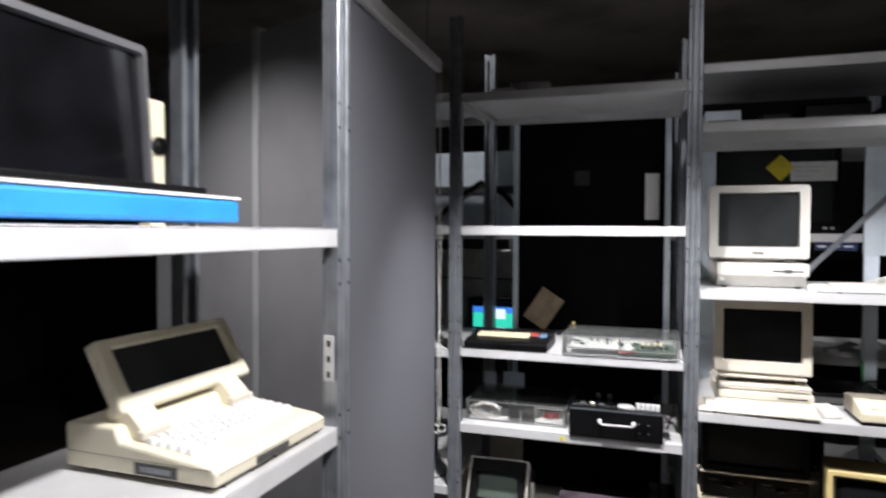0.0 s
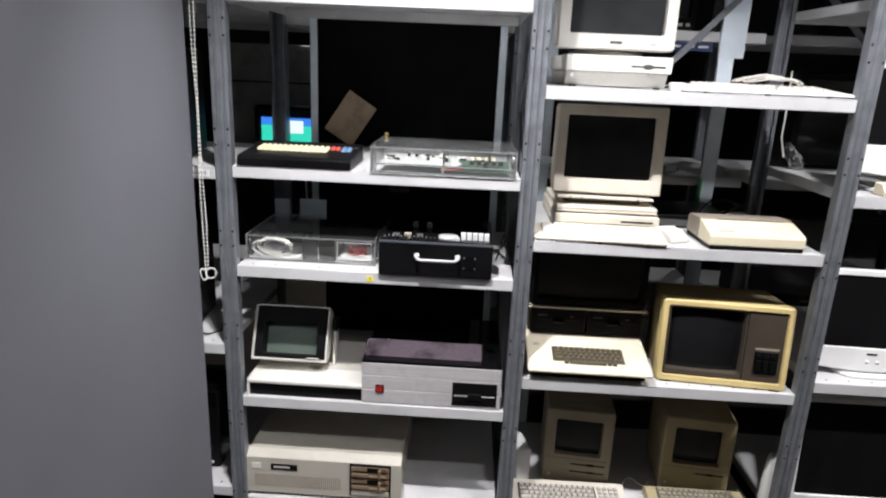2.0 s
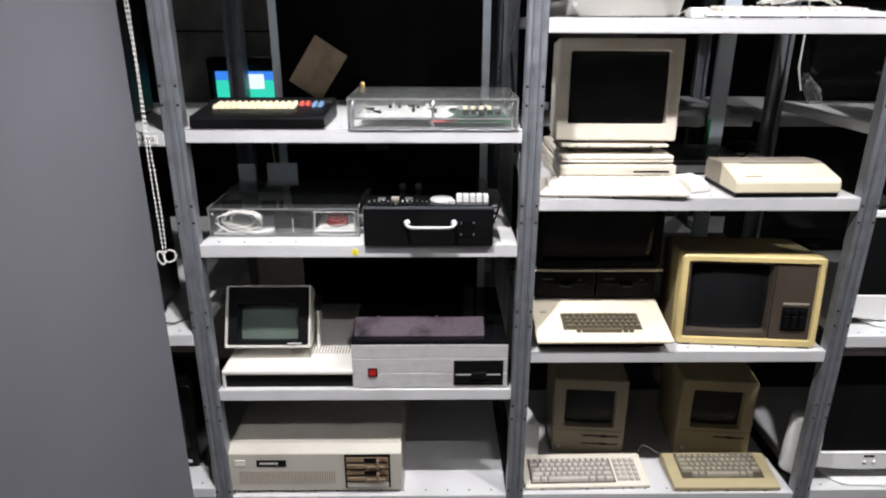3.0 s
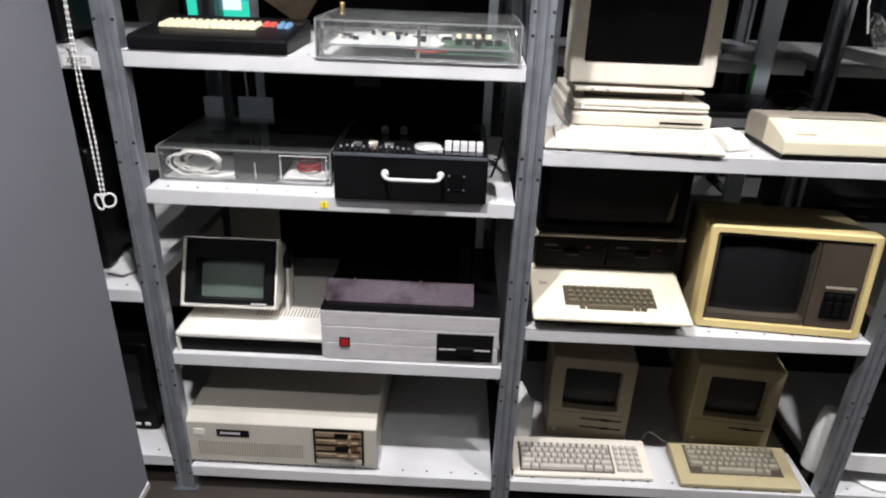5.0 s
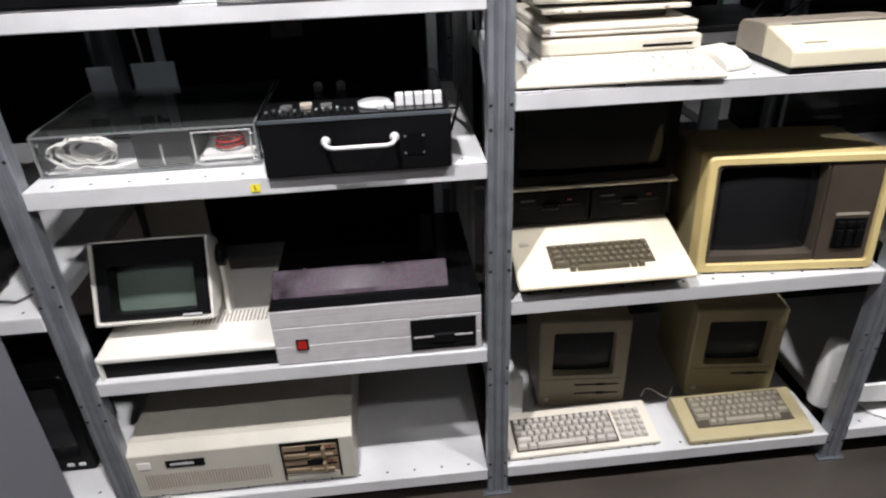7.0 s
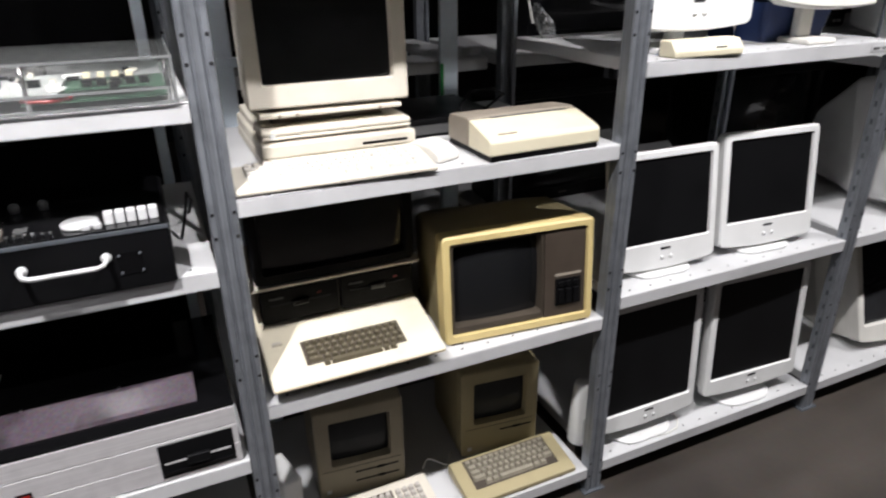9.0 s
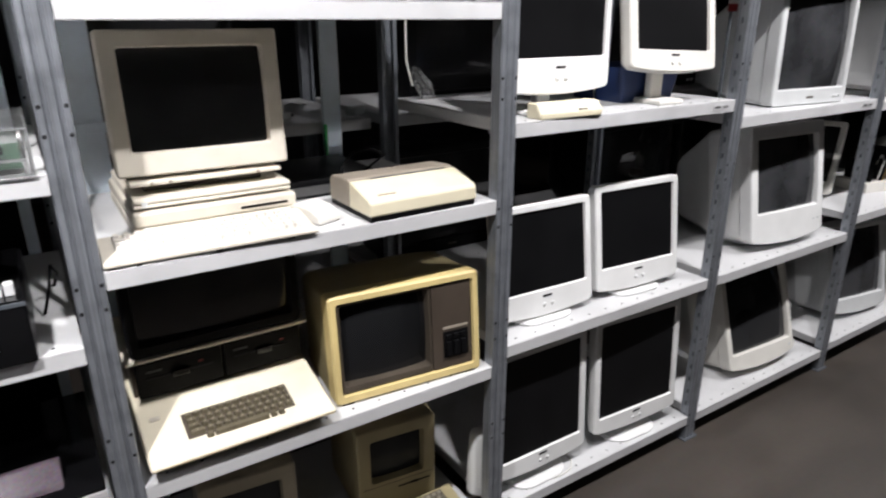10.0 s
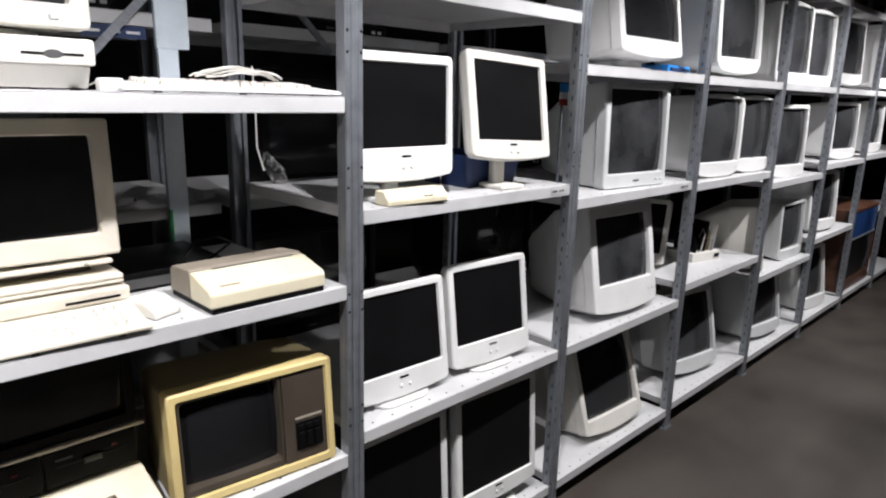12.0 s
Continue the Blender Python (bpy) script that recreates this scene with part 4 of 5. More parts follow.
M_TRAY = material("pale_tray_plastic", (0.5, 0.52, 0.5), 0.35, vary=0.15, scale=60)
board_in_acrylic()

M_FAINT = material("faint_print", (0.03, 0.03, 0.033), 0.9, vary=0.3, scale=40)
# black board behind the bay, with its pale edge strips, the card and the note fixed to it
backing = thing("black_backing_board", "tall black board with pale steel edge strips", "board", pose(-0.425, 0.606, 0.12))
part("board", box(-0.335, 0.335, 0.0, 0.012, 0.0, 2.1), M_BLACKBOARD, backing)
for x0, x1 in ((-0.362, -0.3355), (0.3355, 0.362)):
    part("edge_strip", box(x0, x1, -0.003, 0.016, -0.02, 2.12, 0.002), M_SKYWHITE, backing, "pale blue edge strip")
part("note", box(0.25, 0.312, -0.0012, -0.0002, 1.63, 1.84), M_PAPER, backing, "white paper note")
part("crest", box(-0.07, 0.0, -0.0015, -0.0002, 1.79, 1.86), M_FAINT, backing, "faint grey emblem")
part("slim_note", box(0.285, 0.325, -0.0045, -0.0035, 0.56, 0.72), M_PAPER, backing, "slim white paper note")
part("faint_label", box(-0.06, 0.02, -0.0012, -0.0002, 0.93, 0.97), M_FAINT, backing)
card = tagged(part("cardboard_piece", box(-0.06, 0.06, 0, 0.003, -0.085, 0.085), M_CARD, at=pose(-0.628, 0.56, 1.222 + 0.1055, -4, 33, 0)), "oblong piece of brown cardboard standing on its corner", "cardboard")

for x0, x1, y, z0, h, lean, mat, nm in ((-0.855, -0.70, 0.44, deck(-1, 1), 0.37, 4, M_BEIGE, "pale beige plate leaning at the back of the shelf"),
                                    (-0.875, -0.82, 0.40, deck(-1, 2), 0.13, 3, M_SKYWHITE, "grey plastic plate standing at the back of the shelf"),
                                    (-0.80, -0.70, 0.46, deck(-1, 2), 0.12, 9, M_SKYWHITE, "grey plastic sheet leaning at the back of the shelf")):
    pl = thing("back_plate", nm, "plate", pose((x0 + x1) / 2, y, z0, -lean * 0.5, 0, 0))
    part("plate", box((x0 - x1) / 2, (x1 - x0) / 2, 0, 0.006, 0.0, h, 0.002), mat, pl)
    part("edge_fold", box((x0 - x1) / 2, (x1 - x0) / 2, 0.0065, 0.03, 0.0, 0.006), mat, pl)
disc_ob = thing("wooden_disc", "small round wooden disc at the back of the shelf", "disc", pose(-0.852, 0.375, deck(-1, 2)))
smooth(part("plate", disc(0, 0, 0.05, 0.05, 0.012, "z", 24), M_CARD, disc_ob))
part("stem", disc(0, 0, 0.0, 0.02, 0.0498, "z", 12), M_BLACK, disc_ob)

cable(pose(0, 0.5, 0), "thin white cable hanging at the back of the shelf", [(-0.785, 0, 1.12), (-0.783, 0.002, 1.07), (-0.779, -0.004, 1.015), (-0.76, -0.01, 0.988), (-0.72, 0.0, 0.975), (-0.70, 0.01, 0.95), (-0.69, 0.012, 0.918)], 0.003)
cable(pose(0.14, 0.16, deck(-1, 2)), "black cable looped over the end of the shelf", [(-0.215, 0.02, 0.004), (-0.20, 0.03, 0.05), (-0.19, 0.05, 0.09), (-0.182, 0.09, 0.06), (-0.19, 0.13, 0.02), (-0.2, 0.18, 0.004)], 0.003, M_BLACK)

# ---- bay with the home computers ----
def compact_mac(m, label, mat, slots=1):
    """All-in-one computer: upright case, recessed screen, floppy slot and chin."""
    w, d, h = 0.238, 0.262, 0.298
    t = thing("compact_computer", label, "computer", m, "compact computers")
    bm, iw, ih, icz = bezel(w, h - 0.008, 0.0, 0.03, (0.04, 0.042, 0.112), 0.01, 0, 0.008 + (h - 0.008) / 2, 0.018)
    face = part("front_panel", bm, mat, t)
    part("foot_recess", box(-w / 2 + 0.012, w / 2 - 0.012, 0.012, d - 0.01, 0.0, 0.0078), mat, t)
    smooth(part("screen", bulge(iw + 0.004, ih + 0.004, 0.026, 0.01, icz), M_SCREEN_GREY, t, "dark grey tube"))
    part("case", wedge(-w / 2, w / 2, [(0.0305, 0.008), (0.0305, h), (d * 0.75, h), (d, h - 0.03), (d, 0.008)], 0.006), mat, t)
    for i in range(slots):
        part("disk_slot", box(0.0 if slots == 1 else -0.02, 0.1, -0.001, 0.004, 0.082 - 0.03 * i, 0.0865 - 0.03 * i), M_BLACK, face)
        part("slot_notch", box(0.04, 0.062, -0.0012, 0.004, 0.080 - 0.03 * i, 0.0885 - 0.03 * i), M_BLACK, face)
    part("seam", box(-w / 2 + 0.012, w / 2 - 0.012, -0.0008, 0.001, 0.104, 0.1052), M_DARKBROWN, face)
    part("badge", box(-0.1, -0.088, -0.001, 0.001, 0.03, 0.041), M_GREYPL, face)
    return t


M_KEYMID = material("pale_grey_keycap", (0.46, 0.43, 0.39), 0.5, vary=0.06, scale=30)
z = deck(0, 0)
compact_mac(pose(0.262, 0.182, z, 0, 0, -5), "beige all-in-one computer toned down for shade, with two floppy slots", M_BEIGE_SHADED, 2)
compact_mac(pose(0.678, 0.172, z, 0, 0, -6), "yellowed khaki all-in-one computer with small screen", M_OLIVE, 1)
keyboard(pose(0.232, 0.019, z, 0, 0, 1), "beige keyboard with grey keys and number pad", 0.396, 0.144, 0.014, 0.034, M_BEIGE, M_KEYMID, FULL, PAD, 0.0187, back=0.036)
keyboard(pose(0.668, 0.006, z, 0, 0, 0), "khaki yellowed compact keyboard with brown keys", 0.335, 0.148, 0.018, 0.042, M_OLIVE, M_KEYGREY, FULL[:4] + [[-1.6, 1.2, 1.2, 6, 1.2, 1.2]], None, 0.0182, back=0.02)
part_box = thing("small_box", "small white plastic box on the bottom shelf", "box", pose(0.072, 0.15, z, 0, 0, 14))
part("body", box(-0.026, 0.026, 0, 0.12, 0, 0.15, 0.008), M_WHITE, part_box)
router = thing("white_speaker", "white rounded plastic speaker standing upright", "speaker", pose(0.918, 0.11, deck(1, 0)))
smooth(part("body", loft([[(0.028 * k * math.cos(a), 0.028 * k * math.sin(a), zz) for a in (2 * math.pi * i / 16 for i in range(16))] for k, zz in ((1.2, 0), (1.25, 0.006), (1.2, 0.1), (1, 0.19), (0.85, 0.204), (0.5, 0.21))]), M_WHITE, router))
part("grille", box(-0.014, 0.014, -0.036, -0.026, 0.03, 0.1, 0.001), M_GREYPL, router)
cable(pose(0.5, 0.19, z + 0.003), "pale keyboard cable curling on the shelf", [(-0.06 + 0.012 * i, 0.02 * math.sin(i * 0.9), 0.012 + 0.012 * abs(math.sin(i * 0.5))) for i in range(9)], 0.003)


def slope_computer():
    """Cream home computer: sloped keyboard front, flat back carrying twin drives."""
    w = 0.388
    t = thing("home_computer", "cream home computer with sloping brown keyboard", "computer", pose(0.234, -0.045, deck(0, 1)))
    # base in black, which also stands for the case's shadow below it
    part("base", wedge(-w / 2 + 0.012, w / 2 - 0.012, [(0.075, 0.0), (0.06, 0.034), (0.43, 0.034), (0.43, 0.0)], 0.003), M_BLACK, t, "dark base")
    body = part("case", wedge(-w / 2, w / 2, [(0.034, 0.031), (0.03, 0.037), (0.036, 0.044), (0.19, 0.082), (0.215, 0.088), (0.45, 0.088), (0.45, 0.034), (0.05, 0.031)], 0.006), M_APPLE, t)
    sl = math.degrees(math.atan2(0.038, 0.154))
    part("key_well", wedge(-0.112, 0.116, [(0.076, 0.045), (0.076, 0.0547), (0.147, 0.0722), (0.147, 0.06)], 0), M_DARKBROWN, body)
    keys_on(t, -0.107, 0.144, 0.0711, sl, [[1] * 13, [1.4] + [1] * 11 + [0.6], [1.6] + [1] * 11 + [0.4], [2] + [1] * 10 + [1]], M_KEYBROWN, 0.0168, legend=M_KEYGREY)
    keys_on(t, -0.078, 0.144 - 4 * 0.0163, 0.0711 - 4 * 0.00402, sl, [[1, 7, 1, 1]], M_KEYBROWN, 0.0168)
    part("badge", box(-0.17, -0.15, 0.15, 0.162, 0.0715, 0.0765), M_BEIGE, t)


M_APPLE = material("warm_cream_plastic", (0.70, 0.64, 0.50), 0.5, vary=0.06, scale=7, bump=0.12, grain=700)
slope_computer()
drives = thing("twin_disk_drive", "twin floppy drive unit with black front", "disk drive", pose(0.24, 0.172, deck(0, 1) + 0.089))
part("case", box(-0.19, 0.19, 0.02, 0.26, 0.0, 0.088, 0.003), M_DARKBROWN, drives, "dark brown drive case")
part("lid_board", box(-0.2, 0.2, -0.004, 0.262, 0.0885, 0.096, 0.002), M_BEIGE, drives)
for i, x in enumerate((-0.182, 0.003)):
    f = part("drive_front", box(x, x + 0.178, 0.0, 0.0195, 0.004, 0.084, 0.002), M_BLACK, drives, "black drive front")
    part("disk_slot", box(x + 0.02, x + 0.158, -0.0012, 0.002, 0.046, 0.05), M_HOLE, f)
    part("latch", box(x + 0.07, x + 0.108, -0.006, 0.0, 0.04, 0.056, 0.002), M_BLACKGLOSS, f)
    part("lamp", box(x + 0.128, x + 0.138, -0.0015, 0.001, 0.059, 0.063), M_DARKRED, f, "red lamp")
    part("label_bar", box(x + 0.02, x + 0.052, -0.0013, 0.001, 0.062, 0.066), M_GREYDARK, f)
crt(pose(0.24, 0.172, deck(0, 1) + 0.1855), "black tube monitor on top of the disk drives", 0.375, 0.222, 0.3, (0.022, 0.02, 0.026), M_BLACK, M_SCREEN, 0.0, group="stacked monitors", bars=0, badge=False)


def cream_television():
    """Cream cabinet, its body in shade-dark olive, with a dark brown front: tube at one side, controls at the other."""
    w, h, d = 0.393, 0.268, 0.32
    t = thing("television_monitor", "cream television monitor with brown control panel", "monitor", pose(0.648, 0.026, deck(0, 1), -5, 0, -5))
    bm, iw, ih, icz = bezel(w, h, 0.0, 0.05, (0.02, 0.02, 0.022), 0.01, 0, h / 2 + 0.004, 0.012)
    part("bezel", bm, M_CREAM, t)
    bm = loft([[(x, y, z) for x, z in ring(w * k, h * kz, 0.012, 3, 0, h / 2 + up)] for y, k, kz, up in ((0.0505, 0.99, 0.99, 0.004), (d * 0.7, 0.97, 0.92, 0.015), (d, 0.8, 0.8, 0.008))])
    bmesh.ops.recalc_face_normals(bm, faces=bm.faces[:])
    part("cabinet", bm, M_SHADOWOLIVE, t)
    x0, x1 = -iw / 2, iw / 2
    xm = x0 + iw * 0.68
    cx, cw = (x0 + xm) / 2, xm - x0
    frame_bm, sw, sh, sz = bezel(cw, ih, 0.006, 0.05, (0.009, 0.009, 0.02), 0.003, 0, icz, 0.03)
    fr = part("screen_surround", frame_bm, M_DARKBROWN, t, "dark brown surround", at=pose(cx, 0, 0))
    smooth(part("screen", bulge(sw + 0.004, sh + 0.004, 0.036, 0.016, sz), M_TVGLASS, fr, "bulging dark tube"))
    cp = part("control_panel", box(xm + 0.001, x1, 0.006, 0.05, icz - ih / 2, icz + ih / 2, 0.002), M_BROWNPANEL, t, "brown control panel")
    part("control_recess", box(xm + 0.03, x1 - 0.012, 0.0045, 0.0065, icz - 0.085, icz - 0.015), M_BLACK, cp)
    for i in range(3):
        part("slider", box(xm + 0.036 + i * 0.021, xm + 0.05 + i * 0.021, -0.004, 0.0044, icz - 0.078, icz - 0.04, 0.002), M_BLACK, cp)
        part("slider_top", box(xm + 0.036 + i * 0.021, xm + 0.05 + i * 0.021, -0.001, 0.0044, icz - 0.036, icz - 0.022, 0.002), M_BLACK, cp)
    part("name_bar", box(xm + 0.03, x1 - 0.012, 0.0045, 0.0065, icz - 0.008, icz - 0.002), M_TAUPE, cp)
    for x in (-w / 2 + 0.03, w / 2 - 0.03):
        part("rubber_foot", box(x - 0.015, x + 0.015, 0.004, 0.03, 0.0, 0.006), M_BLACK, t)
        part("rear_foot", box(x - 0.015, x + 0.015, d - 0.08, d - 0.05, 0.0238, 0.05), M_BLACK, t)


M_BROWNPANEL = material("brown_panel", (0.055, 0.042, 0.032), 0.45, vary=0.1, scale=12)
cream_television()

# the stack with the larger monitor
z = deck(0, 2)
crt(pose(0.256, 0.165, z + 0.112, 0, 0, -2), "beige tube monitor with dark screen on a flat computer", 0.335, 0.272, 0.36, (0.034, 0.032, 0.046), M_BEIGE, M_SCREEN, 0.006, 3.0, "stacked monitors", bars=0, curve=0.014, r=0.007, badge=False)


def slab(m, label, w, d, h, mat, slot=True, name="slab_computer", lip=0.0, notch=True, plinth=0.0):
    """Flat desktop case with a seam, a floppy slot and a status lamp."""
    t = thing(name, label, "computer", m, "flat computers")
    if plinth:
        part("case", wedge(-w / 2 + plinth * 0.15, w / 2 - plinth * 0.15, [(plinth, 0.004), (plinth * 0.3, h * 0.48), (d, h * 0.48), (d, 0.004)], 0.003), mat, t)
    else:
        part("case", box(-w / 2, w / 2, 0.0, d, 0.004, h * 0.48, 0.004), mat, t)
    part("cover", box(-w / 2, w / 2, lip, d, h * 0.49, h, 0.005), mat, t)
    if slot:
        part("disk_slot", box(w / 2 - 0.12, w / 2 - 0.02, lip - 0.001, lip + 0.004, h * 0.66, h * 0.66 + 0.005), M_BLACK, t)
        if notch:
            part("slot_notch", loft([[(w / 2 - 0.07 + 0.016 * math.cos(a), y, h * 0.66 + 0.0025 + 0.008 * math.sin(a)) for a in (2 * math.pi * i / 12 for i in range(12))] for y in (lip - 0.0012, lip + 0.003)]), M_GREYDARK, t)
    part("badge", box(-w / 2 + 0.015, -w / 2 + 0.026, -0.001, 0.002, h * 0.3, h * 0.3 + 0.011), M_GREYPL, t)
    for sx in (-1, 1):
        for y in (0.03, d - 0.03):
            part("rubber_foot", disc(sx * (w / 2 - 0.03), y, 0.0, 0.01, 0.0045, "z", 8), M_BLACK, t)
    return t


lip = thing("monitor_lip", "thin beige tilt tray under the tube monitor", "stand", pose(0.256, 0.158, z + 0.1025))
part("tray", box(-0.15, 0.15, 0, 0.2, 0.0, 0.009, 0.003), M_BEIGE, lip)
for x in (-0.11, -0.075, 0.1):
    smooth(part("wheel", disc(x, -0.004, 0.0045, 0.004, 0.004, n=8), M_TAUPE, lip))
slab(pose(0.262, 0.128, z), "flat beige desktop computer under the monitor", 0.325, 0.36, 0.058, M_BEIGE, notch=False)
slab(pose(0.262, 0.142, z + 0.0585), "thin beige drive case lying on the computer", 0.315, 0.32, 0.024, M_BEIGE, False)
# dark brown filler: puts the shaded gap below the tray into colour
swivel = thing("swivel_plate", "swivel plate toned dark for the shaded gap under the tray", "stand", pose(0.255, 0.2, z + 0.083))
part("plate", box(-0.12, 0.12, 0, 0.2, 0.0, 0.0194, 0.003), M_DARKBROWN, swivel)
keyboard(pose(0.222, -0.004, z, 0, 0, -1), "pale beige keyboard with pale keys and number pad", 0.39, 0.128, 0.012, 0.028, M_BEIGE, M_KEYWHITE, FULL, PAD, 0.0185, well=M_BEIGE)
mouse = thing("mouse", "pale boxy one-button computer mouse", "mouse", pose(0.468, 0.05, z, 0, 0, 20))
part("body", wedge(-0.03, 0.03, [(0, 0.001), (0, 0.018), (0.03, 0.034), (0.075, 0.038), (0.1, 0.026), (0.1, 0.001)], 0.005), M_PALE, mouse)
part("button", box(-0.024, 0.024, -0.014, 0.014, -0.002, 0.0012, 0.001), M_WHITE, mouse, at=pose(0, 0.0165, 0.0272, 27))
part("cord", tube([(0, 0.1, 0.01), (0.0, 0.14, 0.006), (-0.03, 0.2, 0.004), (-0.08, 0.26, 0.004)], 0.002, 6), M_CABLE, mouse)


def label_printer():
    """Cream trapezoid printer with a dark underside, brown top plate and cable."""
    t = thing("small_printer", "cream small printer with dark base and top plate", "printer", pose(0.676, 0.0, z, 0, 0, 1))
    w = 0.28
    part("base", box(-w / 2 + 0.004, w / 2 - 0.004, 0.004, 0.2, 0.0, 0.012), M_BLACK, t)
    part("front_shell", wedge(-w / 2, w / 2, [(0.0, 0.0125), (0.002, 0.042), (0.01, 0.05), (0.088, 0.0715), (0.1, 0.0715), (0.1, 0.0125)], 0.004), M_CREAMPALE, t, "cream front shell")
    part("rear_shell", wedge(-w / 2, w / 2, [(0.1005, 0.0125), (0.1005, 0.0735), (0.112, 0.076), (0.19, 0.07), (0.2, 0.06), (0.2, 0.0125)], 0.004), M_TAUPE, t, "taupe rear shell")
    part("paper_slot", box(-w / 2 + 0.05, w / 2 - 0.03, 0.092, 0.0985, 0.0716, 0.0735), M_GREYDARK, t)
    part("name_bar", box(-w / 2 + 0.03, -w / 2 + 0.075, 0.018, 0.024, 0.0515, 0.0545), M_TAUPE, t)
    part("lead", tube([(-0.1, 0.2, 0.04), (-0.09, 0.24, 0.07), (-0.05, 0.26, 0.1), (0.0, 0.25, 0.105), (0.03, 0.24, 0.09), (0.0, 0.28, 0.05), (-0.06, 0.3, 0.01)], 0.0035, 6), M_BLACK, t)


M_CREAMPALE = material("pale_cream_plastic", (0.68, 0.62, 0.46), 0.45, vary=0.05, scale=8, bump=0.08, grain=700)
label_printer()
blackslab = thing("black_slab", "flat black device behind the printer", "device", pose(0.56, 0.26, z))
part("body", box(-0.14, 0.14, 0, 0.26, 0, 0.045, 0.004), M_BLACK, blackslab)
part("front_trim", box(-0.138, 0.138, -0.002, 0.0, 0.008, 0.03), M_GREYDARK, blackslab)

# the upper stack
z = deck(0, 3)
slab(pose(0.245, 0.13, z), "pale desktop computer with floppy slot under a monitor", 0.31, 0.38, 0.092, M_PALE, lip=-0.006, plinth=0.036)
crt(pose(0.232, 0.14, z + 0.0925, 0, 0, 0), "pale tube monitor with grey screen on a flat computer", 0.342, 0.272, 0.36, (0.036, 0.028, 0.044), M_PALE, M_SCREEN_GREY, 0.014, 1.0, "stacked monitors", bars=1, curve=0.01)
keyboard(pose(0.638, 0.012, z, 0, 0, -1), "white keyboard with coiled cable lying on it", 0.465, 0.155, 0.009, 0.021, M_WHITE, M_KEYWHITE, FULL, PAD, 0.0195, well=M_PALE)
lead = thing("cable", "thin white cable looped loosely over the keyboard", "cable", pose(0.645, 0.1, z + 0.031))
rnd = random.Random(21)
for k in range(4):
    a0, a1, top, dy = -0.075 + 0.01 * k, 0.10 + 0.012 * k, 0.022 - 0.004 * k, rnd.uniform(-0.03, 0.03)
    smooth(part("cord", tube([(a0 + (a1 - a0) * i / 14, dy + 0.03 * math.sin(i * 0.35 + k), 0.002 + top * math.sin(math.pi * i / 14) ** 0.8 + 0.002 * math.sin(i * 1.1 + k)) for i in range(15)], 0.0022, 6), M_CABLE, lead))
adaptor = thing("plug_adaptor", "small white plug adaptor beside the keyboard", "adaptor", pose(0.4, 0.04, z, 0, 0, -8))
part("body", box(-0.022, 0.018, 0, 0.05, 0, 0.024, 0.004), M_WHITE, adaptor)
part("collar", box(0.0185, 0.026, 0.012, 0.036, 0.004, 0.018, 0.002), M_PALE, adaptor)
smooth(part("lead", tube([(0.0, 0.05, 0.012), (0.01, 0.08, 0.012), (-0.005, 0.11, 0.02), (-0.02, 0.15, 0.01)], 0.002, 6), M_CABLE, adaptor))

# ---- bays with monitors ----
z = deck(1, 2)
lcd(pose(1.112, 0.06, z), "white flat monitor with buttons under its panel", 0.345, 0.315, (0.021, 0.026, 0.078), M_WHITE, lift=0.062, lean=2, foot=(0.2, 0.14), base="pole")
modem = thing("modem_box", "small cream plastic box in front of a monitor", "device", pose(1.10, -0.004, z + 0.0005, 0, 0, -2))
part("case", wedge(-0.1, 0.1, [(0, 0), (0, 0.014), (0.018, 0.036), (0.056, 0.036), (0.056, 0)], 0.003), M_CREAMPALE, modem)
part("name_bar", box(0.02, 0.05, 0.002, 0.006, 0.0175, 0.0205), M_GREYDARK, modem)
cable(pose(1.22, 0.09, z), "thin pale cable hanging behind the monitor", [(0.02, 0.02, 0.075), (0.045, 0.0, 0.05), (0.035, -0.012, 0.02), (-0.0, -0.01, 0.0035)], 0.0025)
lcd(pose(1.515, 0.03, z, 0, 0, -2), "ivory flat monitor tilted on a pole stand", 0.347, 0.305, (0.03, 0.028, 0.05), M_PALE, lift=0.1, lean=11, roll=2.5, foot=(0.10, 0.13), base="pole")
tray = thing("plastic_bin", "dark blue plastic bin behind a monitor", "bin", pose(1.53, 0.13, z))
part("bin", loft([[(x, y, 0.0) for x, y in ring(0.22, 0.2, 0.01, 2, 0, 0.1)], [(x, y, 0.1) for x, y in ring(0.26, 0.22, 0.01, 2, 0, 0.1)], [(x, y, 0.1) for x, y in ring(0.25, 0.21, 0.01, 2, 0, 0.1)], [(x, y, 0.006) for x, y in ring(0.21, 0.19, 0.01, 2, 0, 0.1)]]), M_NAVY, tray)

z = deck(1, 1)
lcd(pose(1.122, 0.065, z, 0, 0, -2), "white flat monitor leaning back on a low foot", 0.345, 0.315, (0.024, 0.022, 0.066), M_WHITE, lift=0.028, lean=8, foot=(0.2, 0.13))
lcd(pose(1.50, 0.062, z, 0, 0, -4), "white flat monitor leaning back beside its twin", 0.345, 0.325, (0.024, 0.022, 0.068), M_WHITE, lift=0.03, lean=8, foot=(0.2, 0.13))
z = deck(1, 0)
lcd(pose(1.112, 0.035, z), "large white flat monitor standing on the bottom shelf", 0.355, 0.40, (0.024, 0.022, 0.052), M_WHITE, lift=0.06, lean=4, foot=(0.22, 0.16))
lcd(pose(1.53, 0.035, z, 0, 0, -3), "large white flat monitor with round buttons", 0.38, 0.40, (0.024, 0.022, 0.052), M_WHITE, lift=0.06, lean=4, foot=(0.22, 0.16))
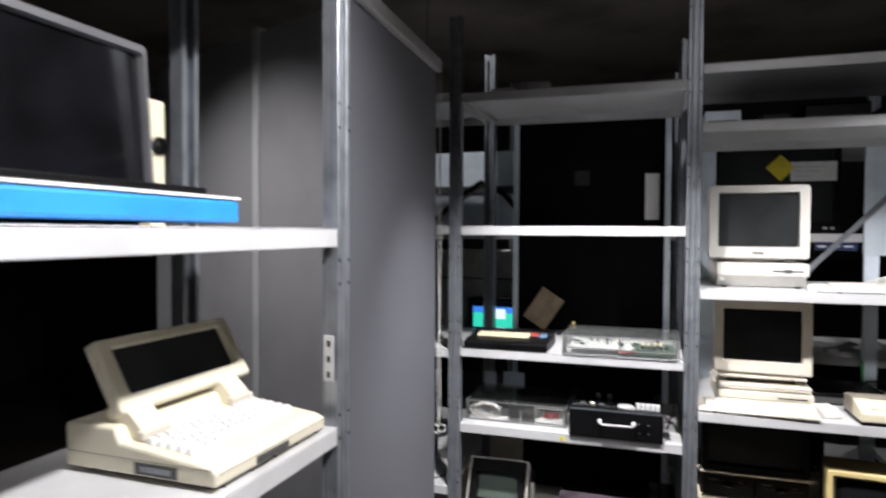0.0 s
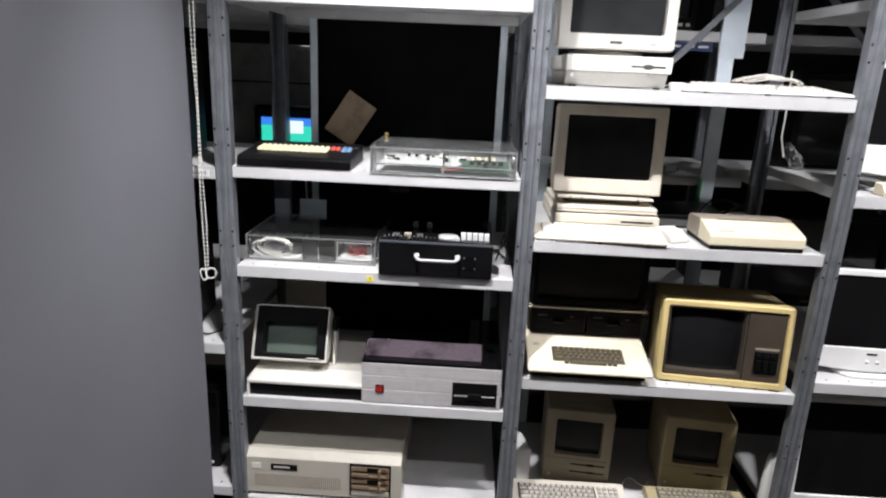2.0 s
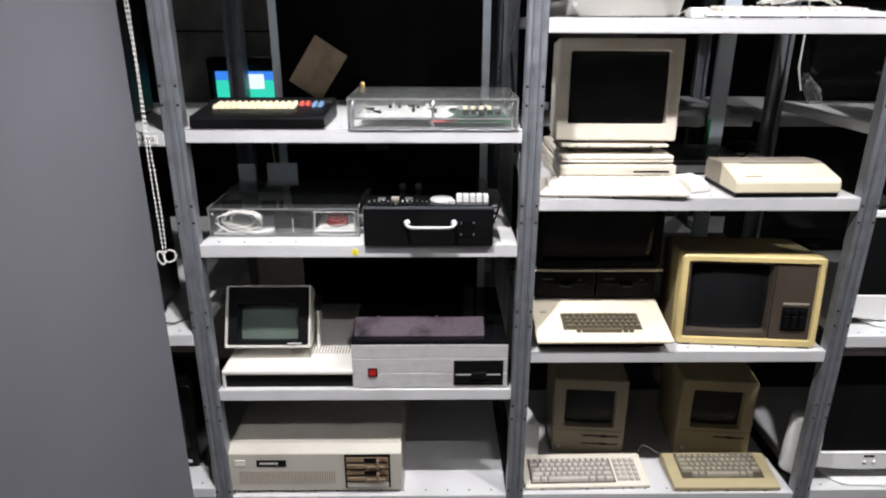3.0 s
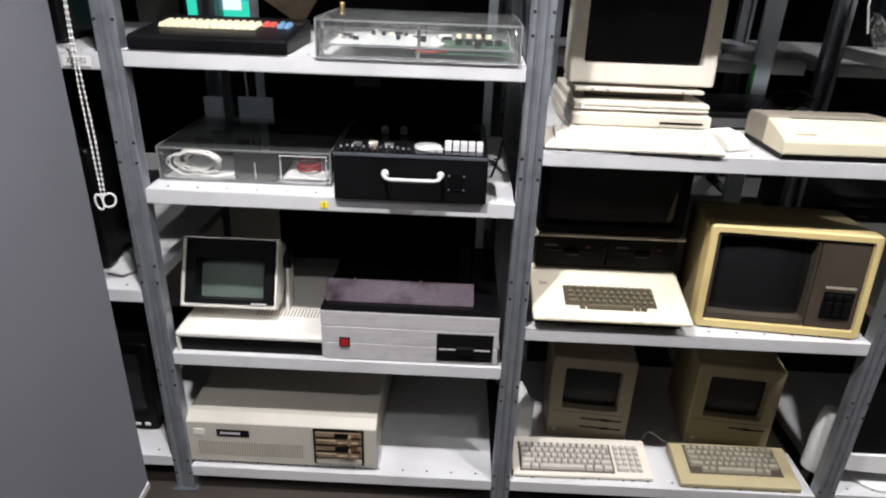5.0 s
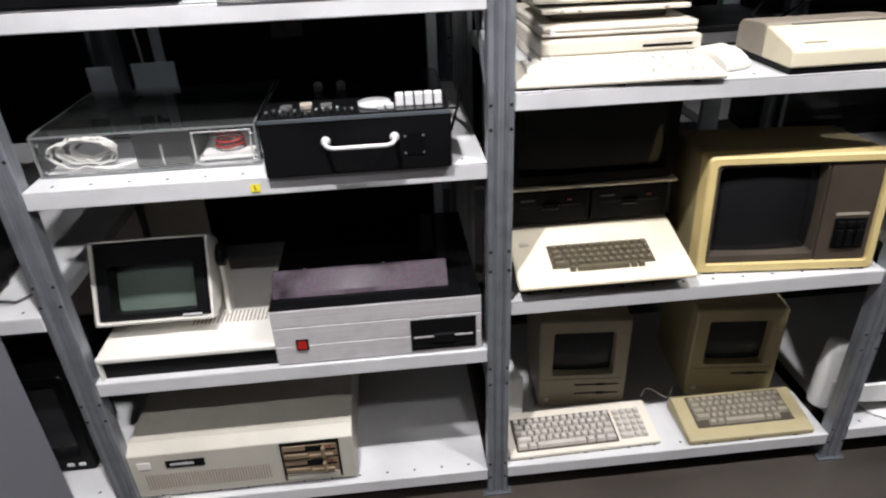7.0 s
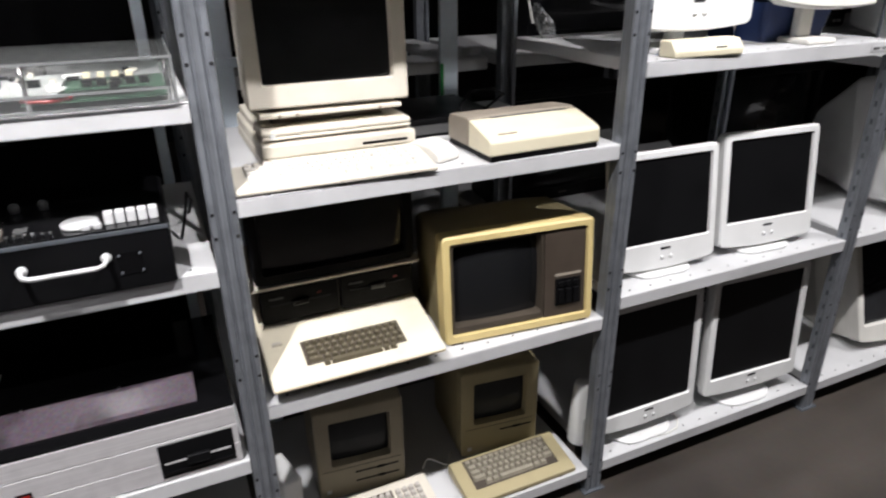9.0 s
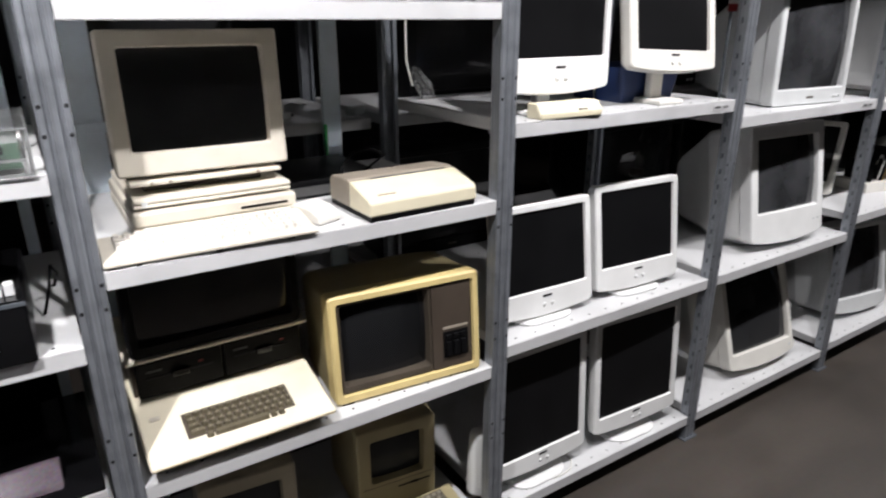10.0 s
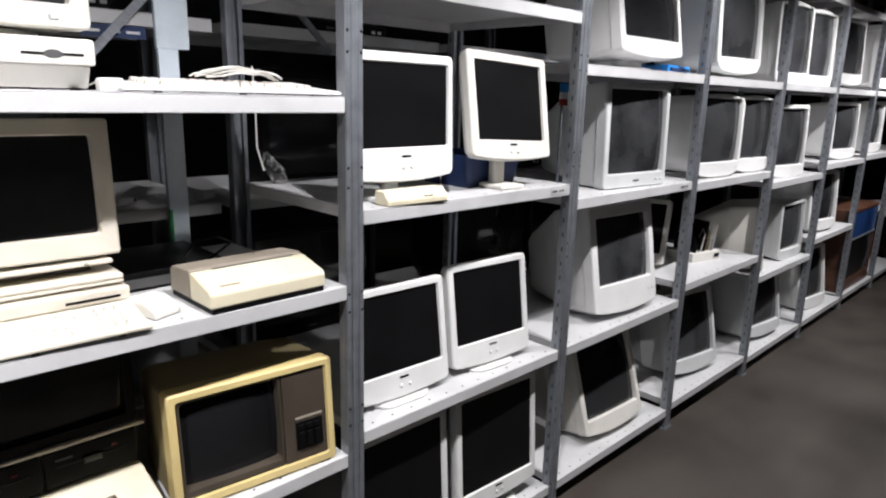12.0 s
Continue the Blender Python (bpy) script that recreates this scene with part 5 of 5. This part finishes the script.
cable(pose(1.2, 0.02, z), "thin white cable lying on the shelf", [(-0.08, 0.0, 0.003), (-0.03, -0.008, 0.003), (0.02, 0.0, 0.003), (0.05, 0.03, 0.003), (0.06, 0.08, 0.003)], 0.0025)

# tube monitors, bay by bay: bay, level, x, y, turn, width, height, depth, lean, foot, colour, label
TUBES = [
    (2, 3, 2.335, 0.05, -2, 0.43, 0.40, 0.42, 10, 0.062, M_WHITE, "white tube monitor on a swivel foot"),
    (2, 2, 2.275, 0.045, -6, 0.395, 0.392, 0.40, 2, 0.0, M_GREYPL, "light grey square tube monitor"),
    (2, 1, 2.305, 0.045, -4, 0.425, 0.42, 0.42, 10, 0.042, M_WHITE, "white tube monitor with deep curved chin"),
    (2, 0, 2.31, 0.05, -3, 0.41, 0.385, 0.40, 17, 0.045, M_PALE, "off-white tube monitor tipped back on its foot"),
    (3, 3, 3.16, 0.06, -8, 0.37, 0.40, 0.42, 4, 0.04, M_WHITE, "white tube monitor with rounded corners"),
    (3, 2, 3.02, 0.045, -6, 0.385, 0.36, 0.40, 1, 0.02, M_WHITE, "white tube monitor with an arched top"),
    (3, 2, 3.425, 0.045, -6, 0.385, 0.36, 0.40, 1, 0.02, M_WHITE, "white tube monitor with an arched top"),
    (3, 0, 3.12, 0.08, -9, 0.40, 0.40, 0.40, 12, 0.04, M_GREYPL, "pale grey tube monitor tipped back on its foot"),
    (4, 3, 3.83, 0.05, -7, 0.38, 0.42, 0.40, 2, 0.0, M_WHITE, "white tube monitor with rounded corners"),
    (4, 3, 4.25, 0.05, -7, 0.38, 0.42, 0.40, 2, 0.0, M_WHITE, "white tube monitor with rounded corners"),
    (4, 2, 3.98, 0.05, -9, 0.36, 0.39, 0.40, 2, 0.015, M_WHITE, "white tube monitor with a bright reflection"),
    (4, 1, 3.86, 0.08, 22, 0.36, 0.36, 0.40, 3, 0.02, M_PALE, "off-white tube monitor turned sideways"),
    (4, 1, 4.27, 0.06, -3, 0.36, 0.34, 0.38, 2, 0.01, M_GREYPL, "pale grey small tube monitor"),
    (4, 0, 4.02, 0.06, -7, 0.40, 0.38, 0.40, 9, 0.04, M_GREYPL, "pale grey tube monitor tipped back on its foot"),
    (5, 3, 4.95, 0.06, -3, 0.42, 0.40, 0.42, 3, 0.04, M_WHITE, "white tube monitor on a swivel foot"),
    (5, 2, 5.05, 0.06, -7, 0.40, 0.36, 0.40, 2, 0.02, M_WHITE, "white tube monitor with a dark screen"),
    (5, 1, 4.85, 0.06, -9, 0.38, 0.38, 0.40, 4, 0.03, M_WHITE, "white tube monitor with a dark screen"),
    (5, 0, 4.92, 0.06, -7, 0.40, 0.42, 0.40, 8, 0.02, M_WHITE, "white tube monitor tipped back on its foot"),
    (6, 2, 5.85, 0.06, -3, 0.42, 0.40, 0.42, 3, 0.04, M_WHITE, "white tube monitor on a swivel foot"),
    (6, 1, 5.80, 0.06, -3, 0.40, 0.36, 0.40, 2, 0.02, M_WHITE, "white tube monitor with a dark screen"),
]
for bay, level, x, y, turn, w, h, d, lean, foot, mat, label in TUBES:
    crt(pose(x, y, deck(bay, level), 0, 0, turn), label, w, h, d, (w * 0.09, h * 0.12, h * 0.24) if "chin" in label else (w * 0.066, h * 0.06, h * 0.14), mat, M_SCREEN_SHINE if mat is M_GREYPL or bay > 2 or "chin" in label else M_SCREEN, max(foot, 0.0), lean, curve=0.014, r=0.05 if "round" in label or "arch" in label else 0.016, bow=0.0 if "square" in label else 0.02, arch=0.026 if "round" in label or "arch" in label else 0.0)

# odds and ends between the monitors
z = deck(3, 1)
lcd(pose(2.81, 0.345, z, 0, 0, -72), "pale flat monitor turned sideways on the shelf", 0.33, 0.32, (0.024, 0.022, 0.05), M_PALE, lift=0.03, lean=22, foot=(0.2, 0.14))
gear = thing("open_drive_chassis", "open metal chassis with circuit boards and wires", "electronics", pose(3.225, 0.135, z, 0, 0, -12))
part("tray", box(-0.11, 0.11, 0, 0.16, 0, 0.046, 0.002), M_PALE, gear)
part("connector", box(0.06, 0.1, -0.003, 0.0, 0.014, 0.034, 0.001), M_BLACK, gear)
rnd = random.Random(8)
for i in range(9):
    x = rnd.uniform(-0.09, 0.07)
    part("card", box(x, x + 0.004, rnd.uniform(0.01, 0.05), rnd.uniform(0.1, 0.15), 0.0465, rnd.uniform(0.1, 0.21)), rnd.choice((M_BLACK, M_BLACK, M_STEEL, M_DARKBROWN, M_TAUPE)), gear, at=pose(0, 0, 0, 0, rnd.uniform(-12, 12), 0))
for i in range(7):
    a = rnd.uniform(-0.1, 0.08)
    part("wire", tube([(a, 0.02, 0.047), (a + 0.02, 0.02, 0.1 + rnd.uniform(0, 0.1)), (a + 0.04, 0.05, 0.16), (a + 0.05, 0.09, 0.07)], 0.003, 6), rnd.choice((M_BLACK, M_COPPER, M_CABLE)), gear)
bluebox = thing("blue_plastic_tray", "bright blue plastic tray beside a monitor foot", "tray", pose(2.60, 0.2, deck(2, 3), 0, 0, 6))
part("tray", box(-0.08, 0.17, -0.1, 0.1, 0, 0.035, 0.004), M_BLUE, bluebox)
part("handle", box(-0.06, 0.14, -0.112, -0.1, 0.012, 0.024, 0.003), M_NAVY, bluebox)
flag = thing("striped_sign", "small blue white and red striped sign", "sign", pose(1.845, 0.10, deck(2, 2)))
part("post", box(-0.004, 0.004, 0.004, 0.01, 0, 0.34), M_STEEL_DARK, flag)
for i, (m_, z0) in enumerate(((M_RED, 0.306), (M_PAPER, 0.328), (M_BLUE, 0.350))):
    part("stripe", box(-0.022, 0.022, 0, 0.004, z0, z0 + (0.0218 if i < 2 else 0.028)), m_, flag)
M_BLUEPANEL = material("glossy_blue_panel", (0.02, 0.06, 0.2), 0.15, vary=0.2, scale=4)
cabinet = thing("wooden_television", "old walnut television console with blue panel and dark screen", "television", pose(5.84, 0.03, deck(6, 0)))
part("cabinet", box(-0.38, 0.38, 0.012, 0.44, 0.0, 0.64, 0.008), M_WOOD, cabinet)
part("plinth_board", box(-0.38, 0.38, 0.0, 0.0115, 0.0, 0.09, 0.003), M_WOOD, cabinet)
part("middle_rail", box(-0.38, 0.38, -0.002, 0.0115, 0.398, 0.414, 0.003), M_STEEL, cabinet, "pale metal rail")
part("top_rail", box(-0.38, 0.38, 0.0, 0.0115, 0.615, 0.64, 0.003), M_WOOD, cabinet)
for x in (-0.38, 0.355):
    part("side_rail", box(x, x + 0.025, 0.0, 0.0115, 0.0905, 0.3975, 0.003), M_WOOD, cabinet)
smooth(part("screen", bulge(0.7, 0.298, 0.011, 0.012, 0.244), M_TVGLASS, cabinet, "dark bulging tube"))
part("dial_panel", box(-0.375, 0.375, 0.003, 0.0118, 0.416, 0.613, 0.002), M_BLUEPANEL, cabinet, "glossy dark blue panel")

# stuff on the top boards and in the bay beside the blind
z = deck(-1, 5)
for x, y, w, d, h, mat, nm in ((-0.74, 0.16, 0.10, 0.2, 0.05, M_GREYPL, "pale grey plastic box"), (-0.60, 0.14, 0.12, 0.2, 0.06, M_GREYPL, "pale grey plastic box"), (-0.36, 0.16, 0.2, 0.25, 0.035, M_GREYPL, "flat grey device"), (-0.12, 0.2, 0.14, 0.25, 0.05, M_BLACK, "flat black device")):
    t = thing("stored_device", nm + " stored on the top shelf", "device", pose(x, y, z, 0, 0, 3))
    part("body", box(-w / 2, w / 2, 0, d, 0, h, 0.006), mat, t)
    part("front_trim", box(-w / 2 + 0.01, w / 2 - 0.01, -0.002, 0.0, h * 0.3, h * 0.55), M_BLACK, t)
z = deck(0, 4)
for x, w, h, mat, nm in ((0.12, 0.13, 0.09, M_SKYWHITE, "pale blue carton"), (0.31, 0.1, 0.07, M_BLACK, "black carton"), (0.52, 0.22, 0.10, M_BLACK, "black device"), (0.76, 0.15, 0.09, M_NAVY, "navy carton with pale bands")):
    t = thing("stored_carton", nm + " under the top board", "box", pose(x, 0.3, z))
    part("body", box(-w / 2, w / 2, 0, 0.22, 0, h, 0.003), mat, t)
    for i in range(2):
        part("band", box(-w / 2 + 0.01, w / 2 - 0.01, -0.0015, 0.0, 0.02 + i * 0.022, 0.03 + i * 0.022), M_PAPER if mat is M_NAVY else M_GREYDARK, t)

z = deck(-2, 1)
strip = thing("cable_strip", "dark cable lying on the shelf beside the blind", "cable", pose(-1.0, 0.12, z))
smooth(part("cord", tube([(-0.04, -0.05, 0.004), (0.0, -0.06, 0.005), (0.03, -0.02, 0.004), (0.01, 0.04, 0.004)], 0.003, 6), M_GREYDARK, strip))
tag2 = tagged(part("shelf_label", box(-0.03, 0.03, -0.0014, 0, -0.011, 0.011), M_PAPER, at=pose(-0.972, -0.0002, deck(-2, 2) - 0.018)), "white printed code label on the shelf lip", "label")
letters("XA652", 0.015, pose(0, -0.0018, 0, 90), M_BLACK, tag2)
# invented sets, black so that the bay beside the blind stays dark
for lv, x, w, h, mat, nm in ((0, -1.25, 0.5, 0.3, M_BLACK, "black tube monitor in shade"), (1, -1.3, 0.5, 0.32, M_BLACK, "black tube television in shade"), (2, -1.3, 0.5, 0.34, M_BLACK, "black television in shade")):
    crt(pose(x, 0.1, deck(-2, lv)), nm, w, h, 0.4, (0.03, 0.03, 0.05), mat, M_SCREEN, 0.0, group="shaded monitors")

# ---- things on the row behind ----
crt(pose(-0.91, 0.72, 1.13), "small dark television showing a game picture", 0.27, 0.22, 0.28, (0.02, 0.02, 0.065), M_BLACK, M_SCREEN, 0.0, group="lit monitors", curve=0.004)
game = thing("game_picture", "lit tube picture of a blue and green game", "screen", pose(-0.91, 0.7285, 1.2))
part("sky_band", box(-0.11, 0.11, 0, 0.001, 0.075, 0.105), glow("blue_phosphor", (0.05, 0.25, 0.9), 1.0), game)
part("field_band", box(-0.11, 0.11, 0, 0.001, 0.0, 0.0745), glow("green_phosphor", (0.04, 0.72, 0.52), 1.0), game)
part("cloud", box(0.0, 0.06, -0.0012, -0.0002, 0.045, 0.095), glow("white_phosphor", (0.8, 0.95, 1.0), 1.1), game)
poster = thing("pale_blue_display", "pale blue display board on the row behind", "board", pose(-1.0, 0.80, 1.69))
part("board", box(-0.33, 0.30, 0, 0.02, 0.0, 0.42, 0.004), M_SKYWHITE, poster)
part("board_bar", box(-0.34, 0.31, -0.008, -0.001, 0.2, 0.24, 0.002), M_GREYDARK, poster)
part("board_stay", tube([(-0.3, -0.006, 0.02), (-0.1, -0.006, 0.2), (0.0, -0.006, 0.26), (0.12, -0.006, 0.2), (0.28, -0.006, 0.02)], 0.014, 6), M_BLACK, poster)
M_CASE = material("dull_grey_case", (0.36, 0.35, 0.32), 0.6, vary=0.15, scale=9, bump=0.1)
crate = thing("grey_case", "dull grey carrying case on the row behind", "case", pose(-1.0, 0.86, 1.13))
part("body", box(-0.3, 0.27, 0.1, 0.3, 0.0, 0.46, 0.02), M_CASE, crate)
part("lid_line", box(-0.3, 0.27, 0.098, 0.0995, 0.30, 0.306), M_BLACK, crate)
tv = crt(pose(0.375, 0.70, 1.69), "black tube television with a yellow sticker", 0.52, 0.40, 0.42, (0.03, 0.03, 0.05), M_BLACK, M_SCREEN_GREY, 0.0, group="rear monitors", curve=0.02, r=0.04)
part("sticker", box(-0.042, 0.042, -0.001, 0.0, -0.042, 0.042), M_YELLOW, tv, "yellow diamond sticker", at=pose(0.02, -0.002, 0.29, 0, 45, 0))
part("note", box(0.06, 0.24, -0.003, -0.001, 0.23, 0.315), M_PAPER, tv, "white paper note")
for k in range(3):
    part("note_line", box(0.075, 0.2 - 0.03 * k, -0.0036, -0.0031, 0.29 - 0.02 * k, 0.295 - 0.02 * k), M_GREYPL, tv)
near_pole = thing("pale_pole", "wide pale blue painted steel post behind the rack", "pole", pose(0.092, 0.612, 0))
part("pole", box(-0.032, 0.032, 0, 0.016, 0.0, 2.2, 0.002), M_SKYWHITE, near_pole)
part("cleat", box(-0.04, 0.05, -0.012, -0.0005, 1.19, 1.215, 0.002), M_SKYWHITE, near_pole)
strip = thing("pale_pole", "pale blue painted steel pole between the rows", "pole", pose(0.728, 0.612, 0))
part("pole", box(-0.027, 0.027, 0, 0.016, 0.0, 1.60), M_SKYWHITE, strip)
part("pole_head", box(-0.03, 0.06, 0, 0.016, 1.60, 2.1, 0.002), M_SKYWHITE, strip)
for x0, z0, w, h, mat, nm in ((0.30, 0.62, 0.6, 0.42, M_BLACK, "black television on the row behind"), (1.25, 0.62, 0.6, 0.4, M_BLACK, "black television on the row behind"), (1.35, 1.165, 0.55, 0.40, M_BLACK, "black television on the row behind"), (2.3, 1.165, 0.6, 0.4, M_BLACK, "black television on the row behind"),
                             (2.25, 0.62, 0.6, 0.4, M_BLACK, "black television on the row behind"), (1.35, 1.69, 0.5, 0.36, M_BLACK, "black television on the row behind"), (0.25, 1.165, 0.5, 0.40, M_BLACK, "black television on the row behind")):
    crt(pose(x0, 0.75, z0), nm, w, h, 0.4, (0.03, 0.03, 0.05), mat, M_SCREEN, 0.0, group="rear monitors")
for x, y, a, w, mat, nm in ((0.62, 0.72, 12, 0.05, M_WHITE, "small white plug lying on the rear shelf"), (0.50, 0.74, -8, 0.04, M_ORANGE, "small reddish plastic block on the rear shelf"), (0.86, 0.70, 30, 0.06, M_GREYPL, "small grey adaptor lying on the rear shelf")):
    bit = thing("small_adaptor", nm, "adaptor", pose(x, y, 1.165, 0, 0, a))
    part("body", box(-w / 2, w / 2, 0, 0.035, 0, 0.022, 0.004), mat, bit)
    part("plug", box(w / 2 + 0.0005, w / 2 + 0.014, 0.01, 0.024, 0.005, 0.016, 0.002), M_GREYDARK, bit)
bag = thing("plastic_wrap", "crumpled clear plastic bag hanging from a cable", "bag", pose(0.99, 0.52, 1.195))
bm = bmesh.new()
bmesh.ops.create_icosphere(bm, subdivisions=3, radius=0.05)
for v in bm.verts:
    v.co = Vector((v.co.x * 0.5 - 0.55 * v.co.z, v.co.y * 0.5, v.co.z * 1.15 + 0.058)) * (1 + 0.3 * noise.noise(v.co * 55))
part("sack", bm, M_CLEAR, bag)
part("cord", tube([(-0.04, 0, 0.07), (-0.06, 0, 0.14), (-0.055, 0.01, 0.28), (-0.06, 0.01, 0.37)], 0.003, 6), M_CABLE, bag)
for x0, z0, x1, z1 in ((0.46, 1.50, 0.88, 1.95), (0.92, 1.95, 1.25, 1.62)):
    br = thing("flat_brace", "galvanised flat cross brace at the rack's back", "brace", pose(0, 0.602, 0), "cross braces")
    dx, dz = x1 - x0, z1 - z0
    ln = math.hypot(dx, dz)
    part("bar", box(0, ln, 0, 0.003, -0.011, 0.011), M_STEEL, br, at=pose(x0, 0, z0, 0, -math.degrees(math.atan2(dz, dx)), 0))

# ---- cross rack: the suitcase machine and the portable ----
M_GREYMID = material("mid_grey_plastic", (0.09, 0.09, 0.095), 0.5, vary=0.08)


M_LIDGLASS = material("black_lid_glass", (0.005, 0.005, 0.006), 0.09, vary=0.2, rough_vary=0.04)


def suitcase():
    t = thing("suitcase_computer", "bright blue suitcase computer with dark open lid", "computer", CROSS @ pose(-0.54, 0.02, 1.6935))
    w = 0.46
    part("base", box(-w / 2, w / 2, 0, 0.3, 0.006, 0.04, 0.006), M_BLUE, t)
    part("rim", box(-w / 2 - 0.001, w / 2 + 0.001, -0.001, 0.301, 0.0405, 0.045, 0.001), M_WHITE, t, "white rim")
    part("deck", box(-w / 2 + 0.01, w / 2 - 0.06, 0.012, 0.21, 0.0455, 0.056, 0.003), M_BLACK, t, "black key deck")
    part("deck_edge", box(-w / 2 + 0.012, w / 2 - 0.062, 0.21, 0.225, 0.0455, 0.066, 0.003), M_SILVER, t)
    part("hinge", box(w / 2 - 0.15, w / 2 - 0.03, 0.2, 0.29, 0.0455, 0.072, 0.006), M_BLUE, t)
    keys_on(t, -w / 2 + 0.04, 0.19, 0.0562, 0, [[1] * 17] * 4, M_BLACKGLOSS, 0.019)
    at = pose(0.05, 0.22, 0.05, -4)
    bm, iw, ih, icz = bezel(0.50, 0.265, 0.0, 0.03, (0.014, 0.018, 0.012), 0.008, 0, 0.1325, 0.01)
    part("lid_frame", bm, M_GREYMID, t, "dark grey lid frame", at=at)
    part("lid_glass", box(-iw / 2, iw / 2, 0.012, 0.02, icz - ih / 2, icz + ih / 2), M_LIDGLASS, t, "glossy black lid panel", at=at)
    part("lid_trim", box(-0.25, 0.25, -0.003, -0.0005, 0.0, 0.008), M_SILVER, t, at=at)


suitcase()


M_IVORY = material("ivory_plastic", (0.74, 0.69, 0.55), 0.5, vary=0.05, scale=8, bump=0.08, grain=700)


def portable():
    t = thing("portable_computer", "yellowed cream portable computer with raised flip screen", "computer", CROSS @ pose(-0.218, 0.012, 1.304, 0, 0, -1))
    w = 0.315
    part("base", wedge(-w / 2, w / 2, [(0, 0.008), (0, 0.03), (0.02, 0.038), (0.18, 0.056), (0.19, 0.078), (0.29, 0.078), (0.29, 0.008)], 0.005), M_IVORY, t)
    part("front_slot", box(-0.06, 0.03, -0.002, 0.002, 0.012, 0.024), M_GREYDARK, t)
    part("front_seam", box(-w / 2 + 0.006, w / 2 - 0.006, -0.0006, 0.002, 0.0265, 0.0275), M_TAUPE, t)
    port = part("side_port", box(-w / 2 - 0.0006, -w / 2 + 0.002, 0.07, 0.15, 0.012, 0.03), M_GREYDARK, t, "dark recessed port")
    part("port_connector", box(-w / 2 - 0.0016, -w / 2 - 0.0007, 0.082, 0.138, 0.017, 0.025), M_STEEL, port)
    part("side_seam", box(-w / 2 - 0.0005, -w / 2 + 0.002, 0.008, 0.284, 0.0335, 0.0345), M_TAUPE, t)
    for x in (-0.13, 0.13):
        for y in (0.03, 0.25):
            part("rubber_foot", disc(x, y, 0, 0.012, 0.009, "z", 8), M_BLACK, t)
    sl = math.degrees(math.atan2(0.018, 0.18))
    keys_on(t, -0.14, 0.15, 0.0528, sl, [[1] * 15, [1.5] + [1] * 13 + [0.5], [1.75] + [1] * 12 + [1.25], [2.25] + [1] * 11 + [1.75], [2, 1.2, 8, 1.2, 2.6]], M_WHITE, 0.0186)
    at = pose(0.02, 0.185, 0.096, -30)
    bm, iw, ih, icz = bezel(w + 0.01, 0.128, 0.0, 0.022, (0.03, 0.018, 0.03), 0.008, 0, 0.064, 0.008)
    part("screen_frame", bm, M_IVORY, t, at=at)
    part("display", box(-iw / 2, iw / 2, 0.01, 0.016, icz - ih / 2, icz + ih / 2), M_SCREEN_GREY, t, "dark grey liquid crystal display", at=at)
    part("screen_back", box(-w / 2 + 0.004, w / 2 - 0.004, 0.0225, 0.03, 0.006, 0.122, 0.003), M_IVORY, t, at=at)
    for x in (-0.11, 0.11):
        hg = part("hinge_arm", wedge(x - 0.026, x + 0.026, [(0.155, 0.053), (0.158, 0.075), (0.185, 0.1), (0.23, 0.1), (0.23, 0.058)], 0.003), M_IVORY, t)
        part("hinge_cap", box(x - 0.03, x + 0.03, 0.15, 0.165, 0.056, 0.07, 0.003), M_BEIGE, hg)


portable()
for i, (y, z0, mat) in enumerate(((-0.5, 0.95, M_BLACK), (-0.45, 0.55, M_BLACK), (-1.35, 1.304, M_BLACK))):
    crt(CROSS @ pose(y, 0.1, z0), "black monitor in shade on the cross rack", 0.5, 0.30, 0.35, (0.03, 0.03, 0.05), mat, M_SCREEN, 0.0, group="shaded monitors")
clip = thing("white_bracket", "white perforated shelf bracket on the upright", "bracket", CROSS @ pose(-0.034, 0.012, 1.345))
part("plate", box(-0.003, 0.0, -0.008, 0.014, 0.05, 0.14, 0.001), M_ENAMEL, clip)
for i in range(3):
    part("slot", box(-0.0036, -0.0031, -0.001, 0.006, 0.058 + i * 0.03, 0.07 + i * 0.03), M_HOLE, clip)

phone = thing("cream_handset", "slim cream box with a black dial standing upright", "device", CROSS @ pose(-0.12, 0.345, 1.6935))
part("body", box(-0.02, 0.02, 0, 0.03, 0, 0.25, 0.004), M_CREAMPALE, phone)
smooth(part("dial", disc(0.0, -0.006, 0.16, 0.018, 0.0058), M_BLACK, phone))
M_GREENCLIP = material("green_plastic", (0.03, 0.30, 0.08), 0.5)
green = thing("green_clip", "small green plastic clip on the pale pole", "clip", pose(0.704, 0.606, 1.04))
part("clip", box(-0.008, 0.002, -0.004, 0.004, 0, 0.12, 0.002), M_GREENCLIP, green)
banner = thing("navy_shelf_strip", "navy label strip hanging under the rear shelf lip", "label", pose(0.60, 0.632, 1.62))
part("strip", box(-0.08, 0.08, 0, 0.004, 0, 0.032), M_NAVY, banner)
for i in range(3):
    part("print_bar", box(-0.07 + i * 0.05, -0.035 + i * 0.05, -0.0008, -0.0001, 0.012, 0.019), M_PAPER, banner)

# small printed strips near the ends of two shelf lips
for x, lz in ((1.705, deck(1, 2)), (2.60, deck(2, 2))):
    lab = tagged(part("shelf_label", box(-0.036, 0.036, -0.0012, 0, -0.008, 0.008), M_ENAMEL, at=pose(x, -0.0002, lz - 0.017)), "narrow white printed strip on the shelf lip", "label")
    for i, (a, b) in enumerate(((-0.031, -0.004), (0.006, 0.016), (0.02, 0.031))):
        part("print_bar", box(a, b, -0.0018, -0.0013, -0.0035, 0.0035), M_GREYDARK, lab)
